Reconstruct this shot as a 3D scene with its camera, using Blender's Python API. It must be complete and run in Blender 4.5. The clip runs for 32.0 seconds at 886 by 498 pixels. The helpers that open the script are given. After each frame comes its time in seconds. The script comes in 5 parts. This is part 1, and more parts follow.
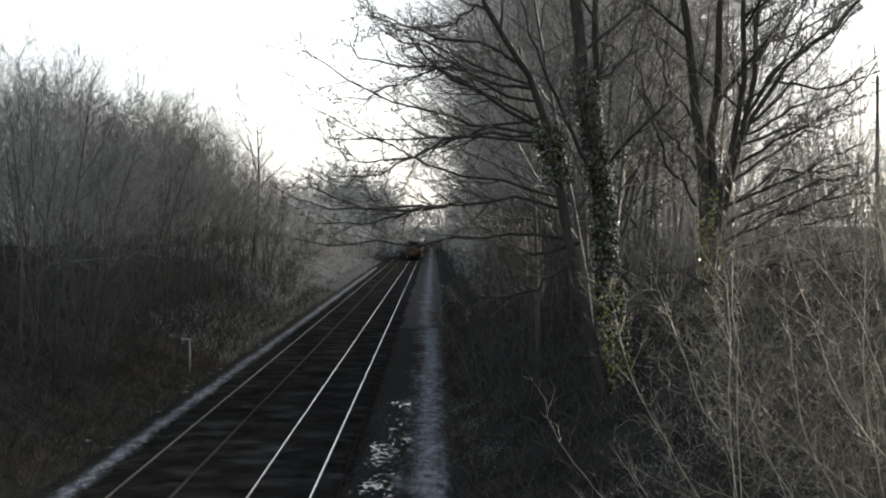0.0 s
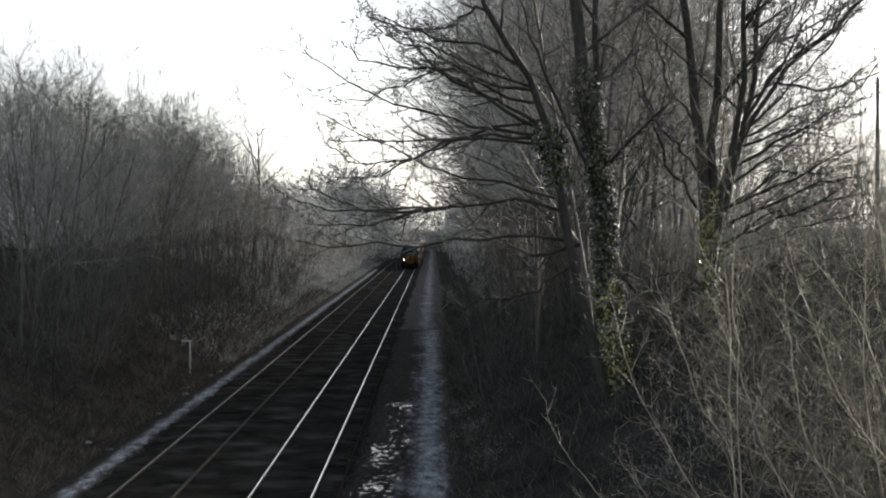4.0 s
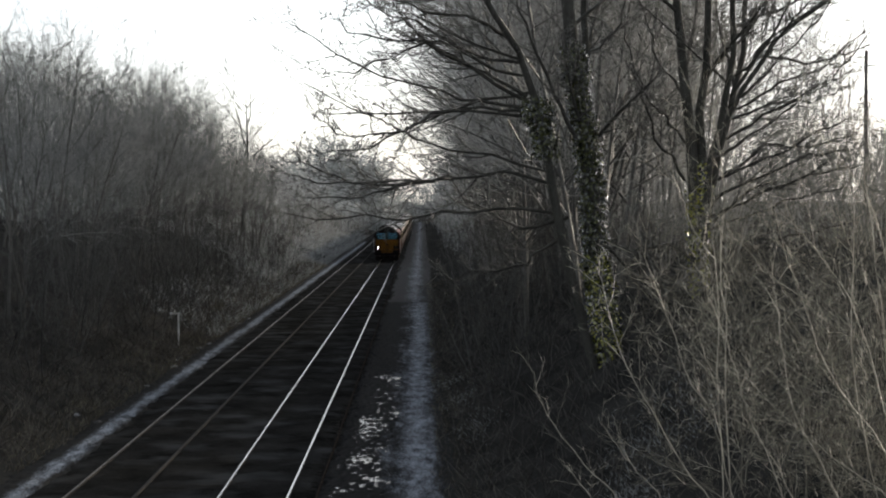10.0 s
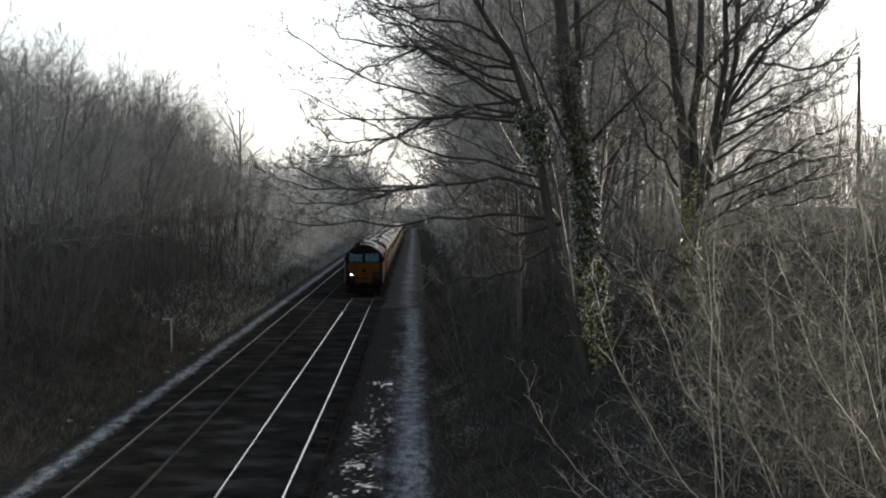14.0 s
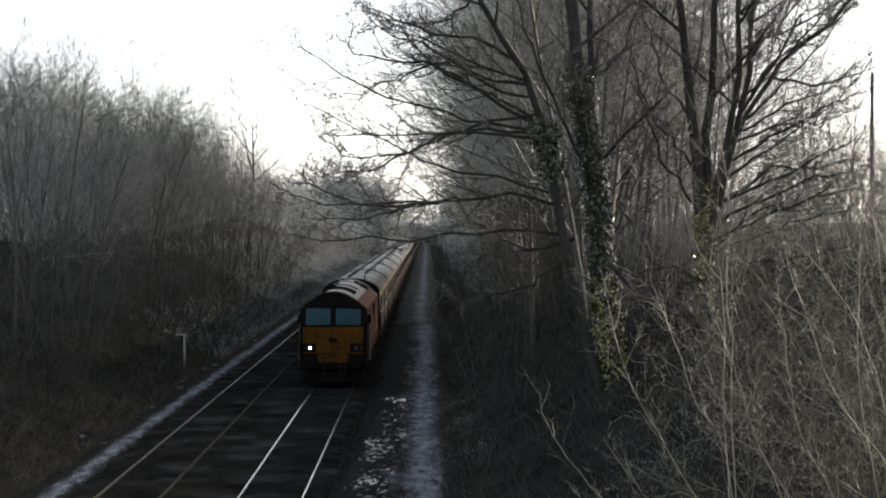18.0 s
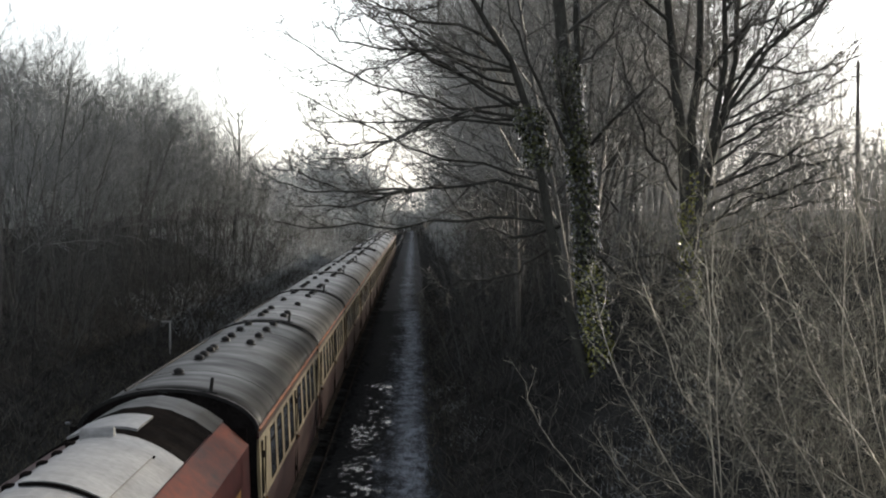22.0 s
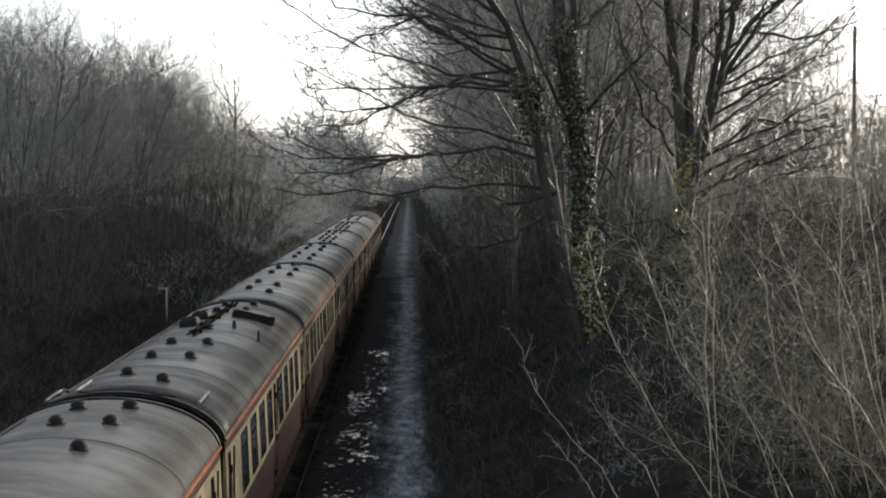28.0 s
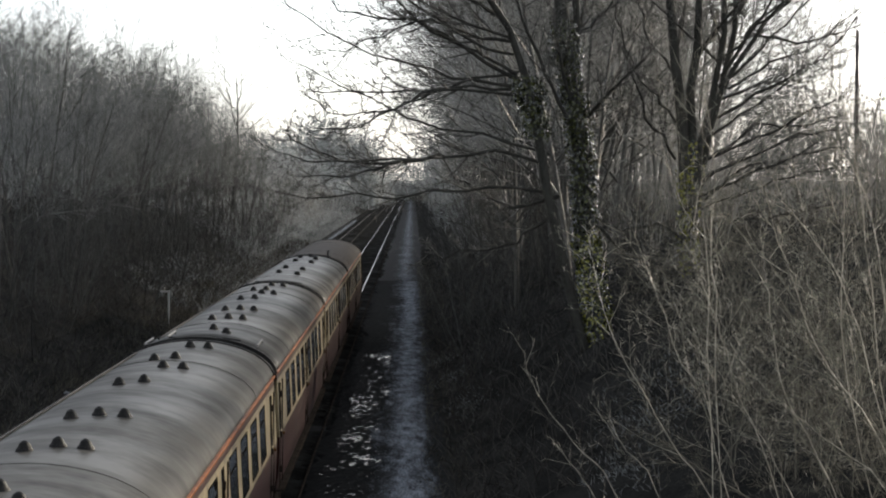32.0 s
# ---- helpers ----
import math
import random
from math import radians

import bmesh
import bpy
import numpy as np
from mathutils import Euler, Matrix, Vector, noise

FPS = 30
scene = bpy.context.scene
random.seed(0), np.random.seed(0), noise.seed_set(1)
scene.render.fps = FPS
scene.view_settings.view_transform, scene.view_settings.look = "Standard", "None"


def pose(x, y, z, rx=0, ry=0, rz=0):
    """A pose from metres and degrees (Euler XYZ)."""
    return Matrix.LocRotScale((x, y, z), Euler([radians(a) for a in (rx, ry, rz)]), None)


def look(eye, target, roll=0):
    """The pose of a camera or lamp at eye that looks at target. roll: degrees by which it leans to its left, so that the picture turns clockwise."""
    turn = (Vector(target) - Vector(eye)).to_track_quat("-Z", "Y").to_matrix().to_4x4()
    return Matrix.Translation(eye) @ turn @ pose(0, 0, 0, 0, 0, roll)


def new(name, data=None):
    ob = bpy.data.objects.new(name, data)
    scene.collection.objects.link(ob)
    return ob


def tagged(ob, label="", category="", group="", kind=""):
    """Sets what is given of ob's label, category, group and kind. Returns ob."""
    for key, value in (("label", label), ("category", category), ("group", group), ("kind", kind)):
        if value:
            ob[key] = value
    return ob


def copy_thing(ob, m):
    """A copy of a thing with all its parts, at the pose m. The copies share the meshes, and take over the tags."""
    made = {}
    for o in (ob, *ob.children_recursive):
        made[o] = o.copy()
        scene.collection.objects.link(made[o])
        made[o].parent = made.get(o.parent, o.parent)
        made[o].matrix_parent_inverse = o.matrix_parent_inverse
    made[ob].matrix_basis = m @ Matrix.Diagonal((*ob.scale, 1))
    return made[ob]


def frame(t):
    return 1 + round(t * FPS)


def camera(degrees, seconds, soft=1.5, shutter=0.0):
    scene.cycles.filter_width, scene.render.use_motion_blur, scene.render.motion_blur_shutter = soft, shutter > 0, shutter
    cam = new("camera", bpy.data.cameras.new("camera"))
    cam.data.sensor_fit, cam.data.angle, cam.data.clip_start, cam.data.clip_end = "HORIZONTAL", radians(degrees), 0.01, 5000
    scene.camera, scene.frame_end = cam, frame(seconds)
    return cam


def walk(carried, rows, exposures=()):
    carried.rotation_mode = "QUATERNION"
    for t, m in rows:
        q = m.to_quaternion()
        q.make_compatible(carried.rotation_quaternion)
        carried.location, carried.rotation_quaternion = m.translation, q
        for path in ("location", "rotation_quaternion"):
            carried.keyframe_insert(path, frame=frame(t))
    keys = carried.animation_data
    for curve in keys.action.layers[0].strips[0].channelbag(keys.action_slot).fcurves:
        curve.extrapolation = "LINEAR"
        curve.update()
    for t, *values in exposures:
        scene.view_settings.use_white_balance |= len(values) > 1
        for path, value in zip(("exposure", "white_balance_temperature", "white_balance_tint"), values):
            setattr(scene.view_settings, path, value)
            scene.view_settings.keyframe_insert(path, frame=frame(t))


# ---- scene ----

# The camera: handheld on an overbridge, long lens, it only turns
EYE = 6.46
cam = camera(24.0, 32.0, soft=2.1)
ROWS = [
    (0.0, -0.2641, -0.6214, -0.000),
    (0.5, -0.2644, -0.6131, 0.018),
    (1.0, -0.2642, -0.6037, 0.019),
    (1.5, -0.2434, -0.6126, -0.024),
    (2.0, -0.1974, -0.5962, -0.006),
    (2.5, -0.2165, -0.5747, 0.003),
    (3.0, -0.2641, -0.5768, 0.014),
    (3.5, -0.2556, -0.5570, 0.026),
    (5.5, -0.2683, -0.6761, 0.032),
    (6.0, -0.3306, -0.6036, -0.047),
    (6.5, -0.7632, -1.2829, -0.055),
    (7.0, -0.6213, -1.2274, 0.016),
    (7.5, -0.6273, -1.1613, -0.001),
    (8.0, -0.6447, -1.2707, 0.022),
    (8.5, -0.6237, -1.2578, -0.036),
    (9.0, -0.6211, -1.2513, 0.013),
    (9.5, -0.5736, -1.2985, -0.002),
    (10.0, -0.5733, -1.3267, -0.022),
    (10.5, -0.5730, -1.3066, -0.055),
    (11.0, -0.5016, -1.3066, -0.055),
    (11.5, -0.6780, -1.1471, -0.005),
    (12.0, -0.7070, -1.1637, -0.093),
    (12.5, -0.7399, -1.3492, -0.049),
    (13.0, -0.6442, -1.2355, -0.055),
    (13.5, -0.6683, -1.2117, -0.055),
    (14.0, -0.7632, -1.1641, -0.056),
    (14.5, -0.6452, -1.1734, -0.004),
    (16.5, -0.7386, -0.9589, -0.006),
    (17.0, -0.6453, -0.9963, -0.049),
    (17.5, -0.7161, -0.8705, -0.047),
    (18.0, -0.4089, -0.7383, -0.067),
    (18.5, -0.4531, -0.7610, -0.048),
    (19.0, -0.5117, -1.0544, -0.177),
    (19.5, -0.4844, -1.6720, -0.175),
    (20.0, -0.7667, -1.2597, -0.084),
    (20.5, -0.7266, -1.1019, -0.178),
    (21.0, -0.7188, -1.0976, -0.151),
    (21.5, -0.7618, -1.0948, -0.086),
    (22.0, -0.7937, -1.0861, -0.155),
    (22.5, -1.0767, -1.0658, -0.343),
    (23.0, -1.0691, -1.0696, -0.292),
    (23.5, -1.2009, -1.0698, -0.242),
    (24.0, -1.2259, -1.0678, -0.230),
    (24.5, -1.2420, -1.0649, -0.199),
    (25.0, -1.2502, -1.0628, -0.263),
    (25.5, -1.2253, -1.1721, -0.214),
    (26.0, -1.2883, -2.1559, -0.166),
    (26.5, -1.1849, -2.0703, -0.158),
    (28.5, -0.8584, -1.9506, -0.083),
    (29.0, -0.8564, -1.8371, -0.108),
    (29.5, -0.8321, -1.7851, -0.056),
    (30.0, -0.8347, -1.8257, -0.146),
    (30.5, -0.8428, -1.8944, -0.209),
    (31.0, -0.8326, -1.8980, -0.140),
    (31.5, -0.8148, -1.8729, -0.172),
    (32.0, -0.8305, -1.9112, -0.162),
]
walk(cam, [(t, pose(0, 0, EYE, 90 + pitch, roll, yaw)) for t, yaw, pitch, roll in ROWS], exposures=[(0.0, 0.0), (20.5, 0.0), (22.5, 0.07), (32.0, 0.09)])

# ---- light ----
SUN_EL, SUN_AZ = 14.0, 46.0          # degrees over the horizon, degrees to the right of the line
world = bpy.data.worlds.new("world")
scene.world = world
world.use_nodes = True
wn = world.node_tree
sky = wn.nodes.new("ShaderNodeTexSky")
sky.sky_type, sky.sun_disc = "NISHITA", False
sky.sun_elevation, sky.sun_rotation = radians(SUN_EL), radians(SUN_AZ)
sky.air_density, sky.dust_density, sky.ozone_density = 0.7, 1.4, 1.2
wn.nodes["Background"].inputs["Strength"].default_value = 0.31
mist = wn.nodes.new("ShaderNodeHueSaturation")   # thin winter mist whitens the sky
mist.inputs["Saturation"].default_value = 0.3
wn.links.new(sky.outputs[0], mist.inputs["Color"])
wn.links.new(mist.outputs[0], wn.nodes["Background"].inputs["Color"])
sun_data = bpy.data.lights.new("sun", "SUN")
sun_data.energy, sun_data.angle, sun_data.color = 3.8, radians(0.6), (1.0, 0.86, 0.66)
sun = new("sun", sun_data)
sa, se = radians(SUN_AZ), radians(SUN_EL)
sun.matrix_world = look((0, 0, 60), (-math.sin(sa) * math.cos(se), -math.cos(sa) * math.cos(se), 60 - math.sin(se)))


# ---- materials ----
def mat(name, c1, c2, rough=0.8, scale=6.0, fine=60.0, metal=0.0, bump=0.3, bump_scale=0.0, island=0.0, obrandom=0.0, spec=0.5, stretch=(1, 1, 1), rough2=None):
    """Two tones mixed by coarse and fine noise, with fine relief."""
    m = bpy.data.materials.new(name)
    m.use_nodes = True
    nt = m.node_tree
    b = nt.nodes["Principled BSDF"]
    co = nt.nodes.new("ShaderNodeTexCoord")
    mp = nt.nodes.new("ShaderNodeMapping")
    mp.inputs["Scale"].default_value = stretch
    nt.links.new(co.outputs["Object"], mp.inputs["Vector"])
    n1, n2 = nt.nodes.new("ShaderNodeTexNoise"), nt.nodes.new("ShaderNodeTexNoise")
    for n, s, d in ((n1, scale, 4), (n2, fine, 3)):
        n.inputs["Scale"].default_value, n.inputs["Detail"].default_value = s, d
        n.inputs["Roughness"].default_value = 0.65
        nt.links.new(mp.outputs[0], n.inputs["Vector"])
    add = nt.nodes.new("ShaderNodeMath")
    add.operation = "MULTIPLY_ADD"
    add.inputs[1].default_value = 0.55
    nt.links.new(n1.outputs["Fac"], add.inputs[0])
    half = nt.nodes.new("ShaderNodeMath")
    half.operation = "MULTIPLY"
    half.inputs[1].default_value = 0.45
    nt.links.new(n2.outputs["Fac"], half.inputs[0])
    nt.links.new(half.outputs[0], add.inputs[2])
    last = add.outputs[0]
    for kind, weight in (("ShaderNodeNewGeometry", island), ("ShaderNodeObjectInfo", obrandom)):
        if weight:
            r = nt.nodes.new(kind)
            s = nt.nodes.new("ShaderNodeMath")
            s.operation = "MULTIPLY_ADD"
            s.inputs[1].default_value, s.inputs[2].default_value = weight, -weight / 2
            nt.links.new(r.outputs["Random Per Island" if island and kind == "ShaderNodeNewGeometry" else "Random"], s.inputs[0])
            a = nt.nodes.new("ShaderNodeMath")
            nt.links.new(last, a.inputs[0])
            nt.links.new(s.outputs[0], a.inputs[1])
            last = a.outputs[0]
    ramp = nt.nodes.new("ShaderNodeValToRGB")
    ramp.color_ramp.elements[0].position, ramp.color_ramp.elements[1].position = 0.36, 0.64
    ramp.color_ramp.elements[0].color, ramp.color_ramp.elements[1].color = (*c1, 1), (*c2, 1)
    nt.links.new(last, ramp.inputs[0])
    nt.links.new(ramp.outputs[0], b.inputs["Base Color"])
    b.inputs["Roughness"].default_value, b.inputs["Metallic"].default_value = rough, metal
    b.inputs["Specular IOR Level"].default_value = spec
    if rough2 is not None:
        rr = nt.nodes.new("ShaderNodeMapRange")
        rr.inputs["From Min"].default_value, rr.inputs["From Max"].default_value = 0.35, 0.65
        rr.inputs["To Min"].default_value, rr.inputs["To Max"].default_value = rough, rough2
        nt.links.new(n1.outputs["Fac"], rr.inputs["Value"])
        nt.links.new(rr.outputs[0], b.inputs["Roughness"])
    if bump:
        bp = nt.nodes.new("ShaderNodeBump")
        bp.inputs["Strength"].default_value, bp.inputs["Distance"].default_value = bump, 0.02
        nb = n2
        if bump_scale:
            nb = nt.nodes.new("ShaderNodeTexNoise")
            nb.inputs["Scale"].default_value, nb.inputs["Detail"].default_value = bump_scale, 4
            nt.links.new(mp.outputs[0], nb.inputs["Vector"])
        nt.links.new(nb.outputs["Fac"], bp.inputs["Height"])
        nt.links.new(bp.outputs[0], b.inputs["Normal"])
    return m


def glow(name, colour, strength):
    m = bpy.data.materials.new(name)
    m.use_nodes = True
    b = m.node_tree.nodes["Principled BSDF"]
    b.inputs["Emission Color"].default_value, b.inputs["Emission Strength"].default_value = (*colour, 1), strength
    return m


def glass(name, tint=(0.7, 0.85, 0.9), ior=1.55):
    m = bpy.data.materials.new(name)
    m.use_nodes = True
    b = m.node_tree.nodes["Principled BSDF"]
    b.inputs["Base Color"].default_value = (*tint, 1)
    b.inputs["Roughness"].default_value, b.inputs["IOR"].default_value = 0.04, ior
    b.inputs["Transmission Weight"].default_value = 1.0
    return m


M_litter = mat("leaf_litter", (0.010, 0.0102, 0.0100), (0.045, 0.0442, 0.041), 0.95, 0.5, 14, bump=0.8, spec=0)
def paled_tops(m, colour, low, high, size=1.1):
    """Pale patches on upward faces: frost, with highlights and light patches put into the colour."""
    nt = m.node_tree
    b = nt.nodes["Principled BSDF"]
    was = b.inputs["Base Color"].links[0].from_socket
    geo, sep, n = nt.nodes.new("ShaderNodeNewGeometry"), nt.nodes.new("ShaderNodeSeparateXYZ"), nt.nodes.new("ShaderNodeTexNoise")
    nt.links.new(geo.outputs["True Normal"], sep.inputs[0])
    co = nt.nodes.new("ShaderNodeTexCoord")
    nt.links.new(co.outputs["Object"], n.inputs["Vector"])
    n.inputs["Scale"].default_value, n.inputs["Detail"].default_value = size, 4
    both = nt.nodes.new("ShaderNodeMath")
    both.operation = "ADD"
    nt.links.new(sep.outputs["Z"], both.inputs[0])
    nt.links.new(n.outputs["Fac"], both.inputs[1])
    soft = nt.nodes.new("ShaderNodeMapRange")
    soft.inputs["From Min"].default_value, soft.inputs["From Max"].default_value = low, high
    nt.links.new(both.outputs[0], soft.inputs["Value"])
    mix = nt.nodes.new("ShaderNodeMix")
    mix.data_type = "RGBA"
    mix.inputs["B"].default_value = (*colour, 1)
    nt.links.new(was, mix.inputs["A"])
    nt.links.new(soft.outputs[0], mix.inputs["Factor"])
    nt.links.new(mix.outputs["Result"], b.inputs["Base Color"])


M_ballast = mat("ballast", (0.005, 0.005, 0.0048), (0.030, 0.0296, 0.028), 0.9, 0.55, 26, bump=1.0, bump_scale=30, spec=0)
# Sun patches between tree shadows, and distant haze, put in as pale patches.
paled_tops(M_ballast, (0.050, 0.0515, 0.0515), 1.5, 1.75, 0.5)
# Twigs of the row beside the line, paled to stand for haze.
M_haze_twig = mat("haze_paled_twigs", (0.165, 0.167, 0.161), (0.41, 0.414, 0.40), 0.8, 0.6, 7, bump=0, island=0.25, obrandom=0.3, spec=0.2)
def frost_mat(name, centre, half, ground_colour, low=0.22, high=0.95):
    """Hoar frost lying in streaks and specks along a strip of gravel, thinning out towards its edges."""
    m = mat(name, (0.012, 0.0125, 0.013), (0.26, 0.29, 0.33), 0.85, 3.0, 24, bump=0.3, stretch=(1, 0.3, 1), spec=0.02)
    nt = m.node_tree
    b = nt.nodes["Principled BSDF"]
    colour = b.inputs["Base Color"].links[0].from_socket
    co = nt.nodes.new("ShaderNodeTexCoord")
    sep = nt.nodes.new("ShaderNodeSeparateXYZ")
    nt.links.new(co.outputs["Object"], sep.inputs[0])

    def calc(op, a, c):
        n = nt.nodes.new("ShaderNodeMath")
        n.operation = op
        for k, v in enumerate((a, c)):
            if isinstance(v, (int, float)):
                n.inputs[k].default_value = v
            else:
                nt.links.new(v, n.inputs[k])
        return n.outputs[0]
    fill = calc("SUBTRACT", 1.0, calc("DIVIDE", calc("ABSOLUTE", calc("SUBTRACT", sep.outputs["X"], centre), 0), half))
    for scale, stretch, weight in ((0.7, (1, 0.25, 1), 1.1), (5.0, (1, 0.22, 1), 1.1), (26.0, (1, 0.4, 1), 1.3)):
        mp = nt.nodes.new("ShaderNodeMapping")
        mp.inputs["Scale"].default_value = stretch
        nt.links.new(co.outputs["Object"], mp.inputs["Vector"])
        n = nt.nodes.new("ShaderNodeTexNoise")
        n.inputs["Scale"].default_value, n.inputs["Detail"].default_value = scale, 3
        nt.links.new(mp.outputs[0], n.inputs["Vector"])
        fill = calc("ADD", fill, calc("MULTIPLY", calc("SUBTRACT", n.outputs["Fac"], 0.5), weight))
    soft = nt.nodes.new("ShaderNodeMapRange")
    soft.inputs["From Min"].default_value, soft.inputs["From Max"].default_value = low, high
    nt.links.new(fill, soft.inputs["Value"])
    mix = nt.nodes.new("ShaderNodeMix")
    mix.data_type = "RGBA"
    mix.inputs["A"].default_value = (*ground_colour, 1)
    nt.links.new(soft.outputs[0], mix.inputs["Factor"])
    nt.links.new(colour, mix.inputs["B"])
    nt.links.new(mix.outputs["Result"], b.inputs["Base Color"])
    return m


M_frost_path = frost_mat("frosted_path", -0.15, 0.75, (0.016, 0.0168, 0.0172), 0.2, 0.8)
M_frost_drain = frost_mat("frosted_drain", -9.0, 0.34, (0.016, 0.016, 0.0155), 0.15, 0.75)
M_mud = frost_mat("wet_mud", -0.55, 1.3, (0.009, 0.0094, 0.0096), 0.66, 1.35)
# Far ground: patchy frost plus the pale of haze in one colour.
M_frost_far = frost_mat("frost_and_haze_ground", -0.5, 1.1, (0.026, 0.0272, 0.0276), 0.4, 1.2)
M_water = mat("puddle_water", (0.012, 0.012, 0.012), (0.02, 0.02, 0.018), 0.16, 1, 6, bump=0.9, bump_scale=34, spec=0.16)
M_rail_top = mat("rail_steel", (0.27, 0.27, 0.265), (0.43, 0.425, 0.42), 0.24, 3, 50, metal=1.0, bump=0.05)
M_rail_dull = mat("dull_rail_steel", (0.0651, 0.05226, 0.04), (0.1488, 0.1256, 0.1), 0.45, 3, 50, metal=1.0, bump=0.05)
M_rail_rust = mat("rusty_rail", (0.028, 0.0265, 0.0245), (0.074, 0.069, 0.063), 0.85, 4, 40, spec=0.02)
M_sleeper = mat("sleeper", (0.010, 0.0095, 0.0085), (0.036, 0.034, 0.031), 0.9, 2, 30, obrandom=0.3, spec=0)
M_bark = mat("bark", (0.022, 0.0216, 0.019), (0.068, 0.0665, 0.058), 0.85, 3, 25, bump=0.9, bump_scale=9, stretch=(1, 1, 0.3), spec=0.08)
M_twig = mat("frosted_twigs", (0.092, 0.0945, 0.0905), (0.295, 0.305, 0.293), 0.8, 0.8, 9, bump=0, island=0.2, obrandom=0.3, spec=0.2)
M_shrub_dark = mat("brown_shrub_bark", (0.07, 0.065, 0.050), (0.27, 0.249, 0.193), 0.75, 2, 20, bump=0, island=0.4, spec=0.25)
# Frosted, and paled further to stand for the haze of distance.
M_far_twig = mat("frost_and_haze_twigs", (0.21, 0.219, 0.216), (0.47, 0.491, 0.487), 0.8, 0.5, 6, bump=0, island=0.2, obrandom=0.3, spec=0.2)
M_dark_twig = mat("dark_twigs", (0.115, 0.112, 0.102), (0.35, 0.344, 0.315), 0.7, 0.8, 9, bump=0, island=0.25, obrandom=0.3, spec=0.35)
M_near_twig = mat("brown_twigs", (0.028, 0.0265, 0.023), (0.115, 0.111, 0.098), 0.6, 0.8, 9, bump=0, island=0.25, spec=0.4)
# Darker copy of the twig colour; carries the shade low on the banks.
M_shade_twig = mat("shade_dark_twigs", (0.024, 0.0245, 0.0235), (0.095, 0.096, 0.091), 0.8, 0.8, 9, bump=0, island=0.25, obrandom=0.3, spec=0.1)
# Pale tops give limbs and twigs their highlights, with some frost, as colour.
paled_tops(M_bark, (0.42, 0.43, 0.42), 1.3, 1.55)
paled_tops(M_near_twig, (0.3, 0.3, 0.29), 1.3, 1.6)
M_bark_grey = mat("grey_bark", (0.045, 0.045, 0.041), (0.135, 0.134, 0.126), 0.9, 3, 25, bump=0.6, stretch=(1, 1, 0.3), obrandom=0.3, spec=0.05)
# Bark of the front shrubs, paled to carry the sunlight on them.
M_bush = mat("sunlit_shrub_bark", (0.14, 0.129, 0.101), (0.52, 0.479, 0.378), 0.5, 2, 20, bump=0, island=0.5, spec=0.5)
M_scrub = mat("dead_bramble", (0.026, 0.0248, 0.0225), (0.11, 0.104, 0.092), 0.9, 0.7, 8, bump=0, island=0.4, spec=0.05)
M_grass = mat("dead_grass", (0.04, 0.036, 0.026), (0.15, 0.139, 0.108), 0.9, 0.6, 8, bump=0, island=0.4, spec=0.05)
M_ivy = mat("ivy_leaf", (0.03, 0.036, 0.008), (0.24, 0.235, 0.04), 0.16, 2, 20, bump=0, island=0.5, spec=0.9)
M_ivy_dark = mat("dark_ivy_leaf", (0.010, 0.013, 0.006), (0.055, 0.060, 0.018), 0.2, 2, 20, bump=0, island=0.5, spec=0.6)
M_stone = mat("frosted_stone", (0.06, 0.06, 0.058), (0.34, 0.355, 0.365), 0.85, 5, 40, bump=0.4, obrandom=0.5, spec=0.1)
M_post = mat("weathered_white_paint", (0.3, 0.3, 0.29), (0.66, 0.66, 0.64), 0.6, 3, 30)
M_pole = mat("grey_pole_timber", (0.06, 0.05, 0.045), (0.14, 0.12, 0.11), 0.85, 3, 30)
M_maroon = mat("maroon_paint", (0.018, 0.006, 0.007), (0.05, 0.0125, 0.0125), 0.5, 0.9, 8, bump=0.05, spec=0.02)
M_gold = mat("gold_paint", (0.05, 0.025, 0.012), (0.25, 0.14, 0.045), 0.5, 0.9, 5, bump=0.05, spec=0.02)
M_orange = mat("orange_paint", (0.015, 0.0125, 0.0135), (0.12, 0.026, 0.011), 0.5, 0.4, 5, bump=0.05, spec=0.04, stretch=(1, 0.5, 1.3))
M_yellow = mat("warning_yellow_paint", (0.03, 0.0135, 0.0015), (0.125, 0.054, 0.004), 0.5, 1.2, 9, bump=0.05, spec=0.1)
M_black = mat("black_paint", (0.005, 0.0045, 0.0045), (0.016, 0.014, 0.013), 0.6, 2, 20, bump=0.1, spec=0)
M_grime = mat("underframe_grime", (0.012, 0.010, 0.009), (0.05, 0.042, 0.035), 0.85, 3, 25, bump=0.5, spec=0)
M_silver = mat("silver_roof_paint", (0.15, 0.15, 0.146), (0.29, 0.288, 0.282), 0.5, 1.5, 10, bump=0.08, spec=0.12)
M_grille = mat("grille_metal", (0.012, 0.010, 0.0095), (0.035, 0.030, 0.028), 0.6, 3, 30, spec=0)
# Streaks join weathering and dappled sunlight, both put into the colour.
M_roof = mat("coach_roof_grey", (0.017, 0.0168, 0.0158), (0.084, 0.0818, 0.075), 0.5, 1.0, 4.5, bump=0.3, bump_scale=1.1, stretch=(0.6, 0.95, 0.6), obrandom=0.2, spec=0.04, rough2=0.34)
# Grimy copy of the roof grey, darker still for the first coach's shade.
M_roof_brown = mat("grimy_shaded_roof", (0.008, 0.0077, 0.007), (0.040, 0.038, 0.0335), 0.5, 1.0, 4.5, bump=0.4, bump_scale=1.3, stretch=(0.55, 1.15, 0.55), spec=0.03, rough2=0.34)
